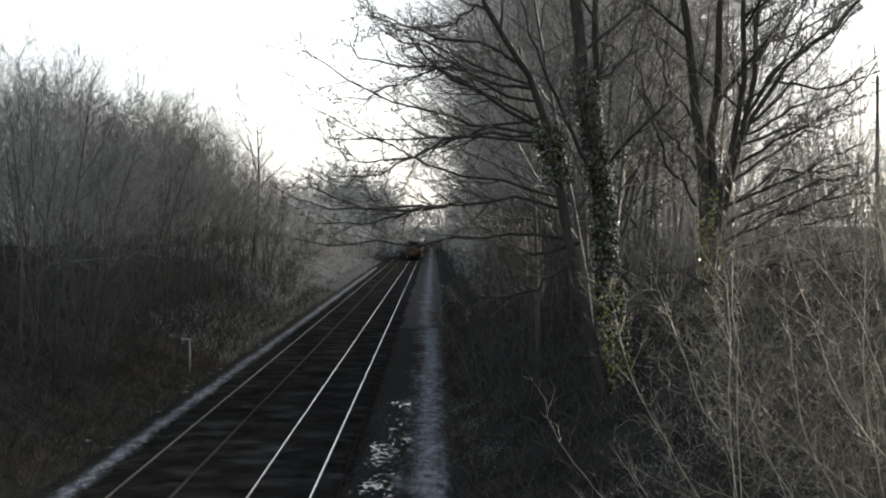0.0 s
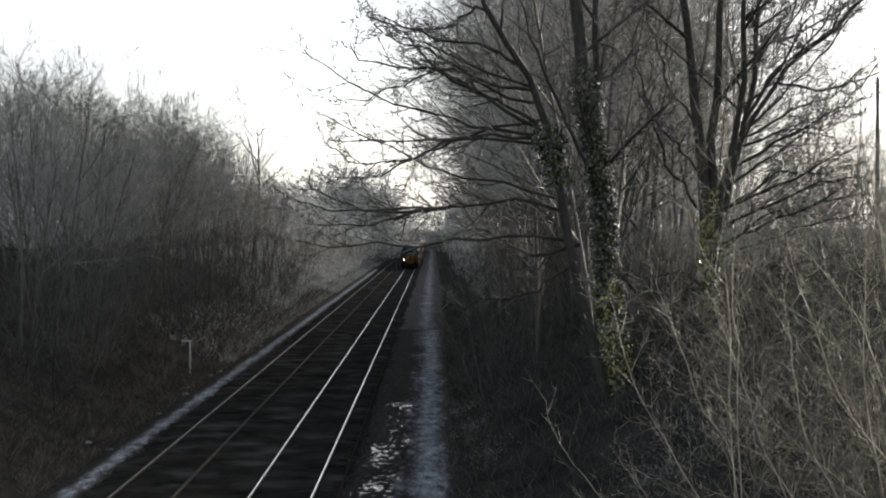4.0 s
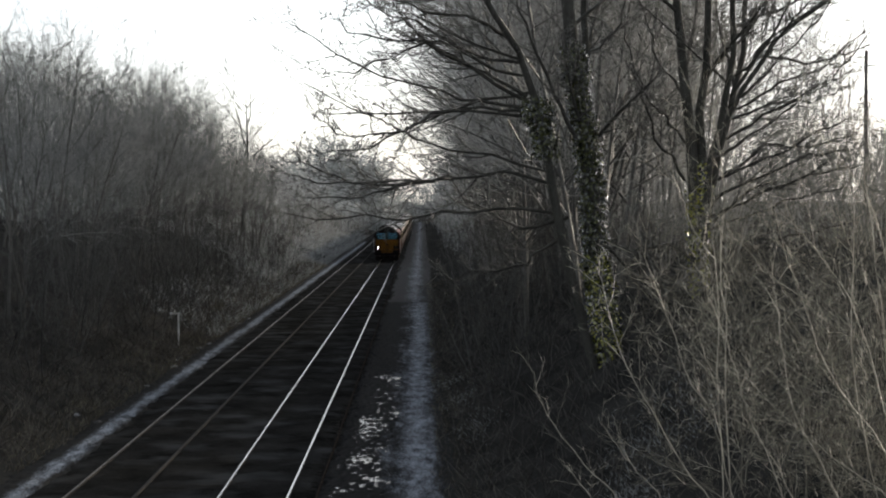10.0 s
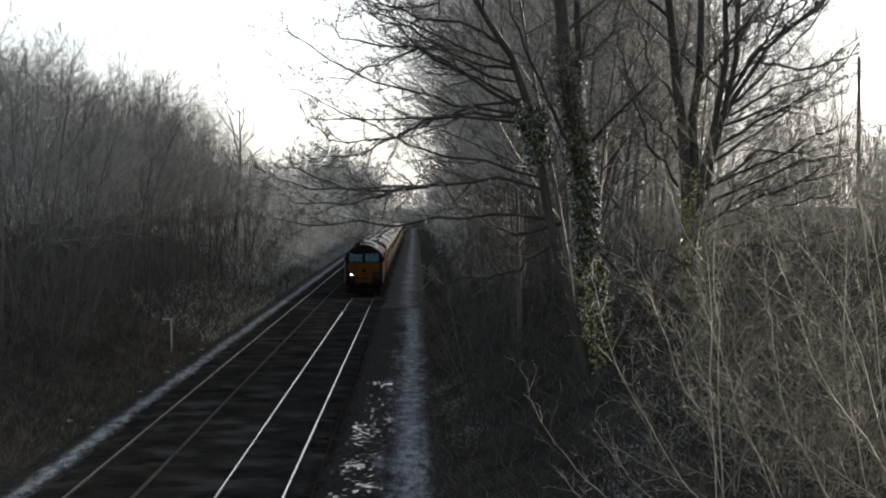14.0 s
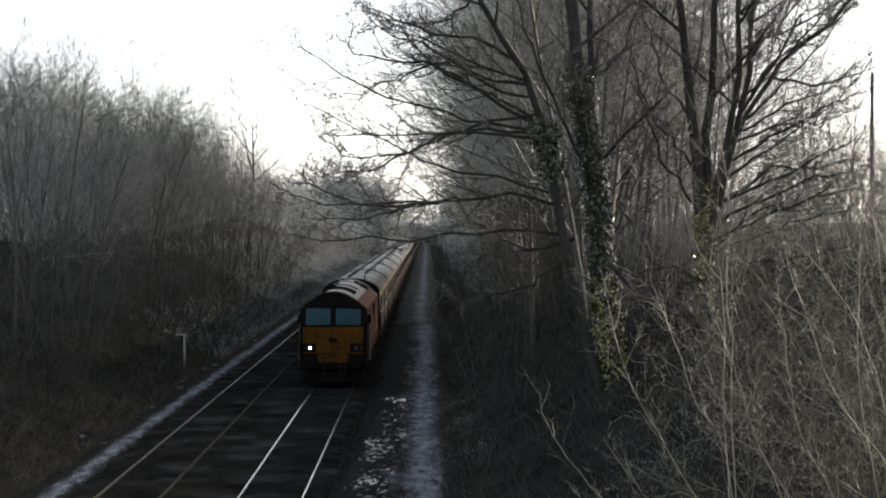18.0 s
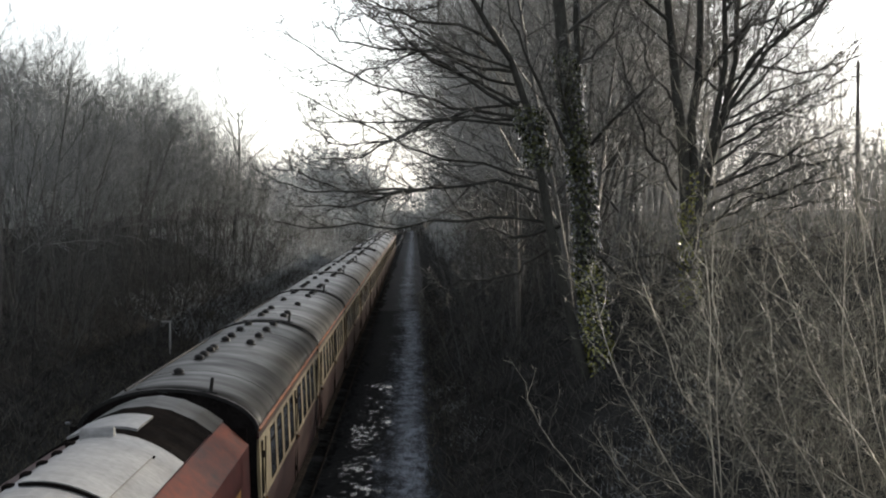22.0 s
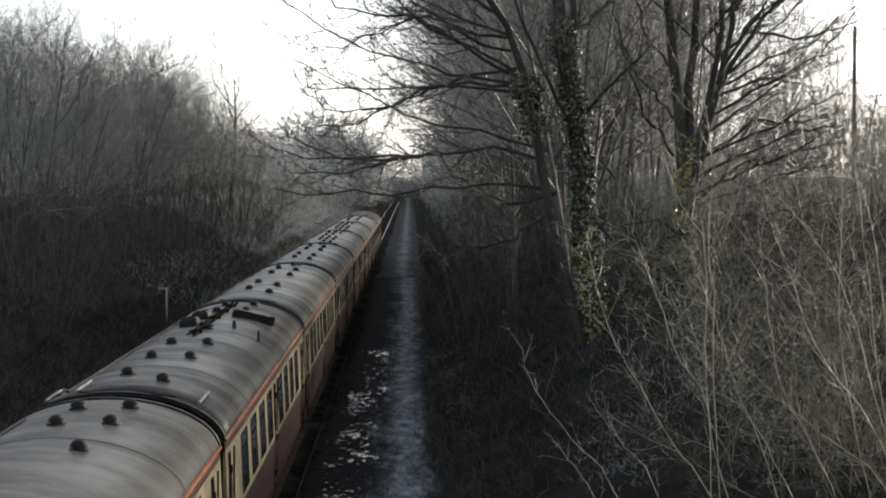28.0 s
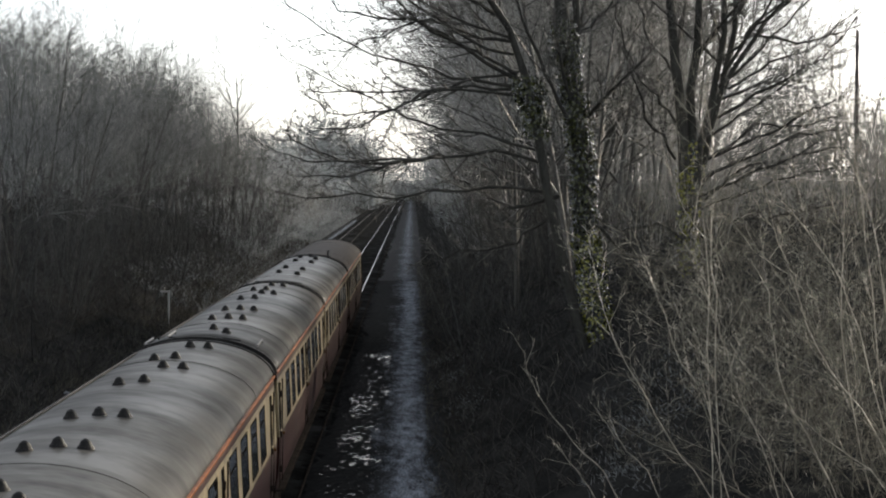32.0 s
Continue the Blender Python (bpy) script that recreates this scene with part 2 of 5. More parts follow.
M_roof_dirty = mat("sooty_roof", (0.015, 0.0125, 0.011), (0.07, 0.055, 0.046), 0.7, 1.0, 12, stretch=(0.4, 1.5, 1), spec=0.15)
M_cream = mat("cream_paint", (0.045, 0.040, 0.031), (0.34, 0.275, 0.16), 0.4, 1.6, 7, bump=0.05, stretch=(1, 1.4, 0.15), spec=0.3)
M_carmine = mat("carmine_paint", (0.011, 0.008, 0.008), (0.040, 0.0115, 0.0115), 0.42, 1.4, 7, bump=0.05, stretch=(1, 1, 0.2), spec=0.1)
M_gutter = mat("gutter_paint", (0.10, 0.036, 0.018), (0.36, 0.14, 0.055), 0.5, 0.8, 8, bump=0.05, spec=0.05)
M_rubber = mat("black_rubber", (0.012, 0.012, 0.012), (0.03, 0.03, 0.03), 0.8, 5, 40, spec=0.15)
M_vent = mat("sooty_vent", (0.005, 0.005, 0.005), (0.016, 0.015, 0.014), 0.6, 5, 30, spec=0.2)
M_wheel = mat("wheel_steel", (0.05, 0.04, 0.035), (0.15, 0.13, 0.11), 0.6, 4, 30, metal=0.6)
M_glass = glass("window_glass", (0.55, 0.64, 0.66), 1.4)
# Blue of the reflected sky is put into the glass tint.
M_screen = glass("windscreen_glass", (0.25, 0.42, 0.48), 1.4)
M_screen.node_tree.nodes["Principled BSDF"].inputs["Specular Tint"].default_value = (0.42, 0.80, 0.92, 1)
M_inside = mat("dark_interior", (0.03, 0.028, 0.025), (0.09, 0.08, 0.07), 0.9, 2, 10, bump=0, spec=0.1)
M_lamp = glow("lit_headlight", (1.0, 0.93, 0.80), 28.0)
M_lens = mat("unlit_lamp_lens", (0.03, 0.03, 0.028), (0.06, 0.06, 0.055), 0.2, 5, 30, bump=0, spec=0.2)


# ---- mesh helpers ----
def mesh_of(name, bm):
    me = bpy.data.meshes.new(name)
    bm.to_mesh(me)
    bm.free()
    return me


def part(name, bm, material, parent=None, label="", smooth=False):
    """One mesh object, under a thing or a part."""
    me = bm if isinstance(bm, bpy.types.Mesh) else mesh_of(name, bm)
    if not me.materials:
        me.materials.append(material)
    if smooth:
        me.polygons.foreach_set("use_smooth", [True] * len(me.polygons))
    ob = new(name, me)
    ob.parent = parent
    if label:
        ob["label"] = label
    return ob


def arrays_mesh(name, verts, faces, tips=None):
    """A mesh from an array of places, an array of four-sided faces and perhaps one of triangles."""
    me = bpy.data.meshes.new(name)
    loops, starts = faces.ravel(), np.arange(0, faces.size, 4)
    if tips is not None:
        starts = np.concatenate([starts, faces.size + np.arange(0, tips.size, 3)])
        loops = np.concatenate([loops, tips.ravel()])
    me.vertices.add(len(verts))
    me.vertices.foreach_set("co", np.asarray(verts, np.float32).ravel())
    me.loops.add(len(loops))
    me.loops.foreach_set("vertex_index", loops.astype(np.int32))
    me.polygons.add(len(starts))
    me.polygons.foreach_set("loop_start", starts.astype(np.int32))
    me.update(calc_edges=True)
    return me


def box(bm, x0, x1, y0, y1, z0, z1, bev=0.0):
    made = bmesh.ops.create_cube(bm, size=1.0)["verts"]
    for v in made:
        v.co = ((x0 + x1) / 2 + v.co.x * (x1 - x0), (y0 + y1) / 2 + v.co.y * (y1 - y0), (z0 + z1) / 2 + v.co.z * (z1 - z0))
    if bev:
        edges = list({e for v in made for e in v.link_edges})
        bmesh.ops.bevel(bm, geom=edges, offset=bev, segments=2, affect="EDGES", profile=0.5)
    return bm


def rod(bm, p0, p1, r0, r1=None, n=10):
    p0, p1 = Vector(p0), Vector(p1)
    d = p1 - p0
    m = Matrix.Translation((p0 + p1) / 2) @ d.to_track_quat("Z", "Y").to_matrix().to_4x4()
    bmesh.ops.create_cone(bm, cap_ends=True, segments=n, radius1=r0, radius2=r0 if r1 is None else r1, depth=d.length, matrix=m)
    return bm


def bx(*a):
    return box(bmesh.new(), *a)


def rd(*a):
    return rod(bmesh.new(), *a)


def shell(bm, pts, y0, y1, inset=0.05, steps=1):
    """A bent plate: the line pts in x and z, drawn out from y0 to y1, with thickness towards the middle."""
    cx, cz = 0.0, 2.3
    inner = [(cx + (x - cx) * (1 - inset / 1.4), cz + (z - cz) * (1 - inset / 1.4)) for x, z in pts]
    loop = list(pts) + inner[::-1]
    rings = [[bm.verts.new((x, y0 + (y1 - y0) * k / steps, z)) for x, z in loop] for k in range(steps + 1)]
    n = len(loop)
    for a, b in zip(rings, rings[1:]):
        for i in range(n):
            bm.faces.new((a[i], a[(i + 1) % n], b[(i + 1) % n], b[i]))
    h = len(pts)
    for ring in (rings[0], rings[-1]):
        for i in range(h - 1):
            bm.faces.new((ring[i], ring[i + 1], ring[n - 2 - i], ring[n - 1 - i]))
    bmesh.ops.recalc_face_normals(bm, faces=bm.faces[:])
    return bm


def arch(half, base, rise, n=16, power=1.0):
    return [(half * math.sin(a), base + rise * abs(math.cos(a)) ** power) for a in (radians(-90 + 180 * k / n) for k in range(n + 1))]


# ---- ground ----
def bank(x, y):
    """Height of the ground: a cutting with flat bottom and wooded banks."""
    n = noise.noise(Vector((x * 0.15, y * 0.08, 0.3))) * 0.5 + noise.noise(Vector((x * 0.6, y * 0.5, 4.0))) * 0.18
    if x < -9.9:
        k = min(1.0, (-9.9 - x) / 11.0)
        return -0.12 + 5.2 * (k * k * (3 - 2 * k)) * 0.5 + 2.6 * k + n * min(1, (-9.9 - x) / 2)
    if x > 0.55:
        s = min(1.0, max(0.0, (52 - y) / 16))
        k = min(1.0, (x - 0.55) / (9.5 + 9 * s * s * (3 - 2 * s)))
        return -0.12 + 2.4 * (k * k * (3 - 2 * k)) + 2.6 * k + n * min(1, (x - 0.55) / 2)
    return -0.12 + 0.04 * noise.noise(Vector((x * 1.3, y * 0.7, 9.0)))


def spaced(rules):
    out = []
    for a, b, s in rules:
        out += list(np.arange(a, b, s))
    return out + [rules[-1][1]]


def ground_mesh():
    xs = spaced([(-1500, -300, 300), (-300, -60, 40), (-60, -26, 4), (-26, -9.5, 0.55), (-9.5, 0.5, 0.5), (0.5, 16, 0.55), (16, 60, 4), (60, 300, 40), (300, 1500, 300)])
    ys = spaced([(-400, -20, 40), (-20, 30, 5), (30, 130, 0.8), (130, 300, 2.5), (300, 900, 20), (900, 3600, 300)])
    verts = np.array([(x, y, bank(x, y)) for y in ys for x in xs])
    w = len(xs)
    i, j = np.meshgrid(np.arange(w - 1), np.arange(len(ys) - 1))
    a = (j * w + i).ravel()
    me = arrays_mesh("ground", verts, np.stack([a, a + 1, a + 1 + w, a + w], 1))
    me.polygons.foreach_set("use_smooth", [True] * len(me.polygons))
    return me


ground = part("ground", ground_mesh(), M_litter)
tagged(ground, "brown leaf-littered cutting floor and wooded banks", "ground", kind="structure")


def lumpy_strip(name, x0, x1, y0, y1, z, dx, dy, amp, freq, material, edge=0.25, along=1.0):
    """A long bed of loose material with uneven surface and ragged, sinking edges."""
    xs, ys = np.arange(x0, x1 + dx / 2, dx), np.concatenate([np.arange(y0, 20, dy * 4), np.arange(max(y0, 20), min(y1, 140), dy), np.arange(min(y1, 140), y1 + 1, dy * 5)])
    verts = []
    for y in ys:
        for x in xs:
            e = min(x - x0, x1 - x) + 0.3 * noise.noise(Vector((x * 1.1, y * 0.35, x0))) + 0.2 * noise.noise(Vector((x * 4, y * 0.9, x0))) + 0.25 * noise.noise(Vector((x * 11, y * 2.2, x0)))
            drop = (1 - min(1, max(-0.6, e / edge))) * 0.10
            verts.append((x, y, z - drop + amp * (noise.noise(Vector((x * freq, y * freq * along, z))) + 0.5 * noise.noise(Vector((x * freq * 3, y * freq * 3 * along, z))))))
    w = len(xs)
    i, j = np.meshgrid(np.arange(w - 1), np.arange(len(ys) - 1))
    a = (j * w + i).ravel()
    me = arrays_mesh(name, np.array(verts), np.stack([a, a + 1, a + 1 + w, a + w], 1))
    return part(name, me, material, smooth=True)


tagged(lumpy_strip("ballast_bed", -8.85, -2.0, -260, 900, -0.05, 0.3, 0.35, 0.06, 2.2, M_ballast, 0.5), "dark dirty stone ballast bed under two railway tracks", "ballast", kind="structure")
tagged(lumpy_strip("cess_path", -1.15, 1.3, 30, 133, -0.072, 0.06, 0.10, 0.032, 7.5, M_frost_path, 0.3, 0.7), "pale frosted gravel path beside the railway", "path", kind="structure")
tagged(lumpy_strip("drain_path", -9.9, -8.5, 30, 330, -0.066, 0.07, 0.12, 0.045, 6.0, M_frost_drain, 0.3, 0.7), "pale frosted gravel strip beside the railway", "path", kind="structure")
tagged(lumpy_strip("far_verge", -2.3, 2.4, 134, 640, -0.055, 0.25, 0.6, 0.05, 1.5, M_frost_far, 0.4, 0.3), "frosted verge beside the railway far along the line", "verge", kind="structure")
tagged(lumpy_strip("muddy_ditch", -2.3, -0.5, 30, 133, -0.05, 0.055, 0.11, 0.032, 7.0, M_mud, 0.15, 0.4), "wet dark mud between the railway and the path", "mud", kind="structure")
tagged(lumpy_strip("puddle_water", -2.15, -0.5, 40, 78, -0.061, 0.05, 0.1, 0.02, 0.9, M_water, 0.3, 0.4), "shallow still puddle water in the muddy ditch", "water", kind="structure")

tagged(part("cable_pipe", rd((-2.32, 30, -0.04), (-2.32, 220, -0.04), 0.03, None, 8), M_grime), "grey cable pipe lying along the ballast edge", "pipe", kind="structure")

# ---- railway tracks ----
TRACKS = ((-3.69, M_rail_top), (-7.05, M_rail_dull))


def rail_mesh(x):
    bm = bmesh.new()
    box(bm, x - 0.07, x + 0.07, -260, 900, -0.155, -0.13)
    box(bm, x - 0.012, x + 0.012, -260, 900, -0.13, -0.045)
    box(bm, x - 0.034, x + 0.034, -260, 900, -0.045, -0.004)
    return bm


for tx, top in TRACKS:
    track = tagged(new("railway_track"), "steel rails on sleepers in dark ballast", "railway track", group="railway tracks")
    track.location = (tx, 0, 0)
    for side in (-0.752, 0.752):
        rail = part("rail", rail_mesh(side), M_rail_rust, track, "rusty sided steel rail")
        part("rail_head", bx(side - 0.019, side + 0.019, -260, 900, -0.012, 0.0), top if tx > -5 or side < 0 else M_rail_rust, rail, "worn bright rail head" if tx > -5 else "dull brown rail head")
    sl = mesh_of("sleeper", bx(-1.28, 1.28, -0.125, 0.125, -0.2, -0.02 - 0.02, 0.012))
    for k in range(270):
        s = part("sleeper", sl, M_sleeper, track)
        s.location = (random.uniform(-0.03, 0.03), 9 + 0.7 * k, -0.032)

# ---- the train ----
COACH, LOCO = 19.6, 19.2
DRAWN = 21.6      # length at which the locomotive is laid out before it is brought to LOCO


def bogie(parent, y, wheels, spread, r, name="bogie"):
    """A bogie: side frames, cross beam, springs and wheelsets."""
    b = new(name)
    b.parent, b.location = parent, (0, y, 0)
    for sx in (-1, 1):
        bm = bmesh.new()
        box(bm, sx * 1.05 - 0.06, sx * 1.05 + 0.06, -spread - 0.5, spread + 0.5, r - 0.02, r + 0.2, 0.02)
        for k in range(wheels):
            yy = -spread + 2 * spread * k / (wheels - 1)
            box(bm, sx * 1.05 - 0.12, sx * 1.05 + 0.12, yy - 0.16, yy + 0.16, r - 0.2, r + 0.16, 0.02)
        part("side_frame", bm, M_grime, b)
        bm = bmesh.new()
        for k in (-0.35, 0, 0.35):
            rod(bm, (sx * 1.1, k, r - 0.1), (sx * 1.1, k, r + 0.35), 0.1, None, 8)
        part("spring", bm, M_grime, b)
    part("bolster", bx(-1.1, 1.1, -0.3, 0.3, r + 0.05, r + 0.3, 0.03), M_grime, b)
    for k in range(wheels):
        yy = -spread + 2 * spread * k / (wheels - 1)
        bm = bmesh.new()
        rod(bm, (-0.95, yy, r), (0.95, yy, r), 0.09)
        for sx in (-1, 1):
            rod(bm, (sx * 0.69, yy, r), (sx * 0.82, yy, r), r, None, 24)
        part("wheelset", bm, M_wheel, b)
    return b


def buffers(parent, y, way):
    for sx in (-0.87, 0.87):
        bm = bmesh.new()
        rod(bm, (sx, y, 1.06), (sx, y + way * 0.38, 1.06), 0.11, 0.09, 14)
        rod(bm, (sx, y + way * 0.38, 1.06), (sx, y + way * 0.45, 1.06), 0.24, 0.26, 18)
        part("buffer", bm, M_black, parent)


def locomotive():
    t = tagged(new("diesel_locomotive"), "maroon diesel locomotive with yellow nose and silver roof", "locomotive")
    L = DRAWN - 0.9
    y0 = 0.45
    prof = arch(1.30, 3.03, 0.70, 24, 2.2)
    # body sides, in lower and upper plates
    for sx, lab in ((1, "maroon side with gold stripe"), (-1, "maroon side with gold stripe")):
        side = [(sx * 1.28, 1.0), (sx * 1.325, 1.15), (sx * 1.325, 2.35), (sx * 1.30, 3.03)]
        body = part("body_side", shell(bmesh.new(), side, y0 + 0.25, L, 0.05), M_maroon, t, lab)
        part("stripe", bx(sx * 1.323 - 0.006, sx * 1.323 + 0.012, y0 + 11.0, L - 0.8, 1.55, 1.75), M_gold, body, "gold stripe")
        # large lettering and emblem kept as plain slanted shapes
        for k, (a, w, m) in enumerate(((5.6, 1.6, M_orange), (8.9, 1.2, M_gold), (12.6, 1.9, M_orange), (16.0, 2.6, M_gold))):
            bm = bmesh.new()
            x = sx * 1.333
            lo, hi = (2.22, 2.92) if k % 2 == 0 else (1.55, 2.6)
            vs = [bm.verts.new((x - (0.0 if z < 2.4 else sx * 0.012), yy, z)) for yy, z in ((a, lo), (a + w, lo), (a + w + 0.35, hi), (a + 0.35, hi))]
            bm.faces.new(vs)
            geom = bmesh.ops.extrude_face_region(bm, geom=bm.faces[:])["geom"]
            for v in geom:
                if isinstance(v, bmesh.types.BMVert):
                    v.co.x -= sx * 0.02
            bmesh.ops.recalc_face_normals(bm, faces=bm.faces[:])
            part("emblem", bm, m, body, "painted emblem block")
        door = part("cab_door", bx(sx * 1.325 - 0.01, sx * 1.325 + 0.012, y0 + 1.75, y0 + 2.35, 1.15, 2.95, 0.004), M_maroon, t)
        part("window", bx(sx * 1.325 - 0.004, sx * 1.325 + 0.02, y0 + 1.85, y0 + 2.25, 2.3, 2.8), M_screen, door)
        part("side_window", bx(sx * 1.325 - 0.01, sx * 1.325 + 0.014, y0 + 0.7, y0 + 1.5, 2.3, 2.85, 0.01), M_screen, t, "dark cab side window")
        for yy in (y0 + 1.6, y0 + 2.5):
            bm = bmesh.new()
            rod(bm, (sx * 1.39, yy, 1.0), (sx * 1.39, yy, 2.5), 0.018, None, 8)
            rod(bm, (sx * 1.39, yy, 1.02), (sx * 1.31, yy, 1.02), 0.018, None, 8)
            rod(bm, (sx * 1.39, yy, 2.48), (sx * 1.31, yy, 2.48), 0.018, None, 8)
            part("handrail", bm, M_silver, t)
        for k in range(9):
            part("side_louvre", bx(sx * 1.32, sx * 1.345, y0 + 9.5 + 0.32 * k, y0 + 9.75 + 0.32 * k, 2.45, 2.95, 0.005), M_grille, t)
        part("mirror", bx(sx * 1.36 - 0.04, sx * 1.36 + 0.1, y0 + 0.55, y0 + 0.6, 2.5, 2.85, 0.01), M_black, t)
    # nose
    for sx in (-1, 1):
        part("nose_corner", bx(sx * 1.245 - 0.05, sx * 1.245 + 0.05, y0 + 0.04, y0 + 0.27, 1.28, 2.36, 0.03), M_black, t, "black nose corner")
    nose = part("nose", bx(-1.19, 1.19, y0, y0 + 0.26, 1.30, 2.38, 0.07), M_yellow, t, "warning yellow lower nose panel")
    part("nose_recess", bx(-0.16, 0.16, y0 - 0.012, y0 + 0.1, 1.78, 1.95, 0.006), M_black, nose)
    for sx in (-1, 1):
        part("lamp_recess", bx(sx * 0.93 - 0.26, sx * 0.93 + 0.26, y0 - 0.008, y0 + 0.06, 1.40, 1.74, 0.004), M_black, nose)
    part("anticlimber", bx(-0.62, 0.62, y0 - 0.06, y0 + 0.2, 0.98, 1.30, 0.03), M_yellow, nose)
    lamp = part("headlight", rd((-0.90, y0 - 0.06, 1.57), (-0.90, y0 + 0.05, 1.57), 0.052, None, 20), M_lamp, t, "glowing white headlight")
    part("lamp_rim", bmesh_ring(-0.90, y0 - 0.03, 1.57, 0.06, 0.10), M_black, lamp)
    part("headlight", rd((0.90, y0 - 0.03, 1.57), (0.90, y0 + 0.05, 1.57), 0.09, None, 20), M_lens, t, "unlit headlight")
    for sx in (-1, 1):
        part("marker_light", rd((sx * 1.1, y0 - 0.03, 1.57), (sx * 1.1, y0 + 0.05, 1.57), 0.05, None, 14), M_lens, t)
    # cab front: sill, pillars and a hood over two windscreens
    rake = 0.22

    def plate(x0, x1, z0, z1, name):
        bm = bx(x0, x1, y0 + 0.02, y0 + 0.12, z0, z1, 0.008)
        for v in bm.verts:
            v.co.y += (v.co.z - 2.34) * rake
        return part(name, bm, M_black, t)
    plate(-1.29, 1.29, 2.37, 2.45, "screen_sill")
    plate(-0.11, 0.11, 2.452, 3.10, "screen_pillar")
    plate(-1.29, -1.06, 2.452, 3.10, "screen_pillar")
    plate(1.06, 1.29, 2.452, 3.10, "screen_pillar")
    for sx in (-1, 1):
        bm = bx(sx * 0.585 - 0.475, sx * 0.585 + 0.475, y0 + 0.06, y0 + 0.08, 2.45, 3.10)
        for v in bm.verts:
            v.co.y += (v.co.z - 2.34) * rake
        ws = part("windscreen", bm, M_screen, t, "bluish glass windscreen")
        part("wiper", rd((sx * 0.62, y0 + 0.0, 2.36), (sx * 0.35, y0 + 0.11, 2.86), 0.013, 0.008, 6), M_black, ws)
    bm = bmesh.new()
    face = [(x, max(z, 3.102)) for x, z in prof if z > 3.05]
    front = [bm.verts.new((x, y0 + 0.02 + (z - 2.34) * rake, z)) for x, z in face]
    low = [bm.verts.new((x, y0 + 0.02 + 0.76 * rake, 3.101)) for x, z in face]
    back = [bm.verts.new((x, y0 + 0.75, z)) for x, z in face]
    for i in range(len(face) - 1):
        if (front[i].co - low[i].co).length > 1e-4 or (front[i + 1].co - low[i + 1].co).length > 1e-4:
            bm.faces.new((front[i], front[i + 1], low[i + 1], low[i]))
        bm.faces.new((front[i], back[i], back[i + 1], front[i + 1]))
    bmesh.ops.remove_doubles(bm, verts=bm.verts[:], dist=0.002)
    part("cab_hood", bm, M_black, t, "black cab roof hood")
    part("cab_interior", bx(-1.2, 1.2, y0 + 0.9, y0 + 1.0, 1.2, 3.02), M_inside, t)
    part("cab_desk", bx(-1.15, 1.15, y0 + 0.35, y0 + 0.8, 2.0, 2.3, 0.03), M_inside, t)
    # roof
    part("roof", shell(bmesh.new(), prof, y0 + 0.74, L, 0.05), M_maroon, t, "dark maroon curved roof", smooth=True)
    def roof_plate(name, ya, yb, a0, a1, m, lift=0.02, lab=""):
        pts = [(1.30 * math.sin(a) * (1 + lift / 1.3), 3.03 + 0.70 * abs(math.cos(a)) ** 2.2 + lift) for a in (radians(a0 + (a1 - a0) * k / 8) for k in range(9))]
        return part(name, shell(bmesh.new(), pts, ya, yb, 0.03), m, t, lab)
    # Silver ends near the crown; the sunless left half is coloured dark maroon.
    roof_plate("roof_plate", y0 + 0.95, y0 + 3.6, -13, 44, M_silver, 0.02, "silver roof plate")
    roof_plate("roof_plate", y0 + 3.6, y0 + 7.0, 33, 44, M_silver, 0.018, "silver roof edge")
    roof_plate("grille_well", y0 + 3.6, y0 + 7.0, -13, 33, M_grille, 0.008)
    for k in range(24):
        roof_plate("grille_slat", y0 + 3.66 + 0.139 * k, y0 + 3.72 + 0.139 * k, -12, 32, M_grille, 0.04)
    roof_plate("roof_plate", y0 + 7.0, y0 + 14.6, -13, 44, M_silver, 0.022, "silver roof plate")
    hatch = roof_plate("roof_hatch", y0 + 9.2, y0 + 13.4, -6, 30, M_silver, 0.07, "raised silver roof hatch")
    for ya in (9.14, 13.4):
        roof_plate("hatch_edge", y0 + ya, y0 + ya + 0.06, -7, 31, M_black, 0.06)
    for k in range(6):
        bm = bmesh.new()
        x = -0.3
        box(bm, x - 0.05, x + 0.05, y0 + 8.2 + 1.05 * k, y0 + 8.45 + 1.05 * k, 3.6, 3.745, 0.02)
        part("roof_latch", bm, M_black, t)
    part("roof_latch", bx(-0.5, -0.05, y0 + 7.3, y0 + 7.75, 3.5, 3.77, 0.03), M_black, t)
    part("exhaust", rd((-0.28, y0 + 14.3, 3.69), (0.12, y0 + 14.3, 3.71), 0.15, None, 18), M_silver, t, "silver exhaust cylinder")
    roof_plate("roof_well", y0 + 14.6, y0 + 18.4, -40, 44, M_black, 0.02, "sooty black roof well")
    for ya, yb, a0, a1 in ((1.0, 20.2, 45, 84),):
        roof_plate("painted_band", y0 + ya, y0 + yb, a0, a1, M_orange, 0.012, "faded orange paint on the roof shoulder")
    fan = roof_plate("cooling_cowl", y0 + 15.2, y0 + 17.0, -26, 12, M_silver, 0.05, "grey rounded cowl")
    roof_plate("rear_hood", y0 + 18.4, L, -70, 44.8, M_roof_brown, 0.03, "sooty grey rear hood")
    part("end_wall", bx(-1.28, 1.28, L - 0.06, L, 1.0, 3.3, 0.02), M_black, t)
    # below the floor
    part("buffer_beam", bx(-1.28, 1.28, y0 - 0.02, y0 + 0.35, 0.72, 1.28, 0.03), M_black, t)
    part("snow_plough", bx(-1.2, 1.2, y0 + 0.05, y0 + 0.3, 0.22, 0.62, 0.04), M_black, t)
    part("coupling_hook", rd((0, y0 - 0.25, 1.03), (0, y0 + 0.1, 1.03), 0.06, None, 10), M_grime, t)
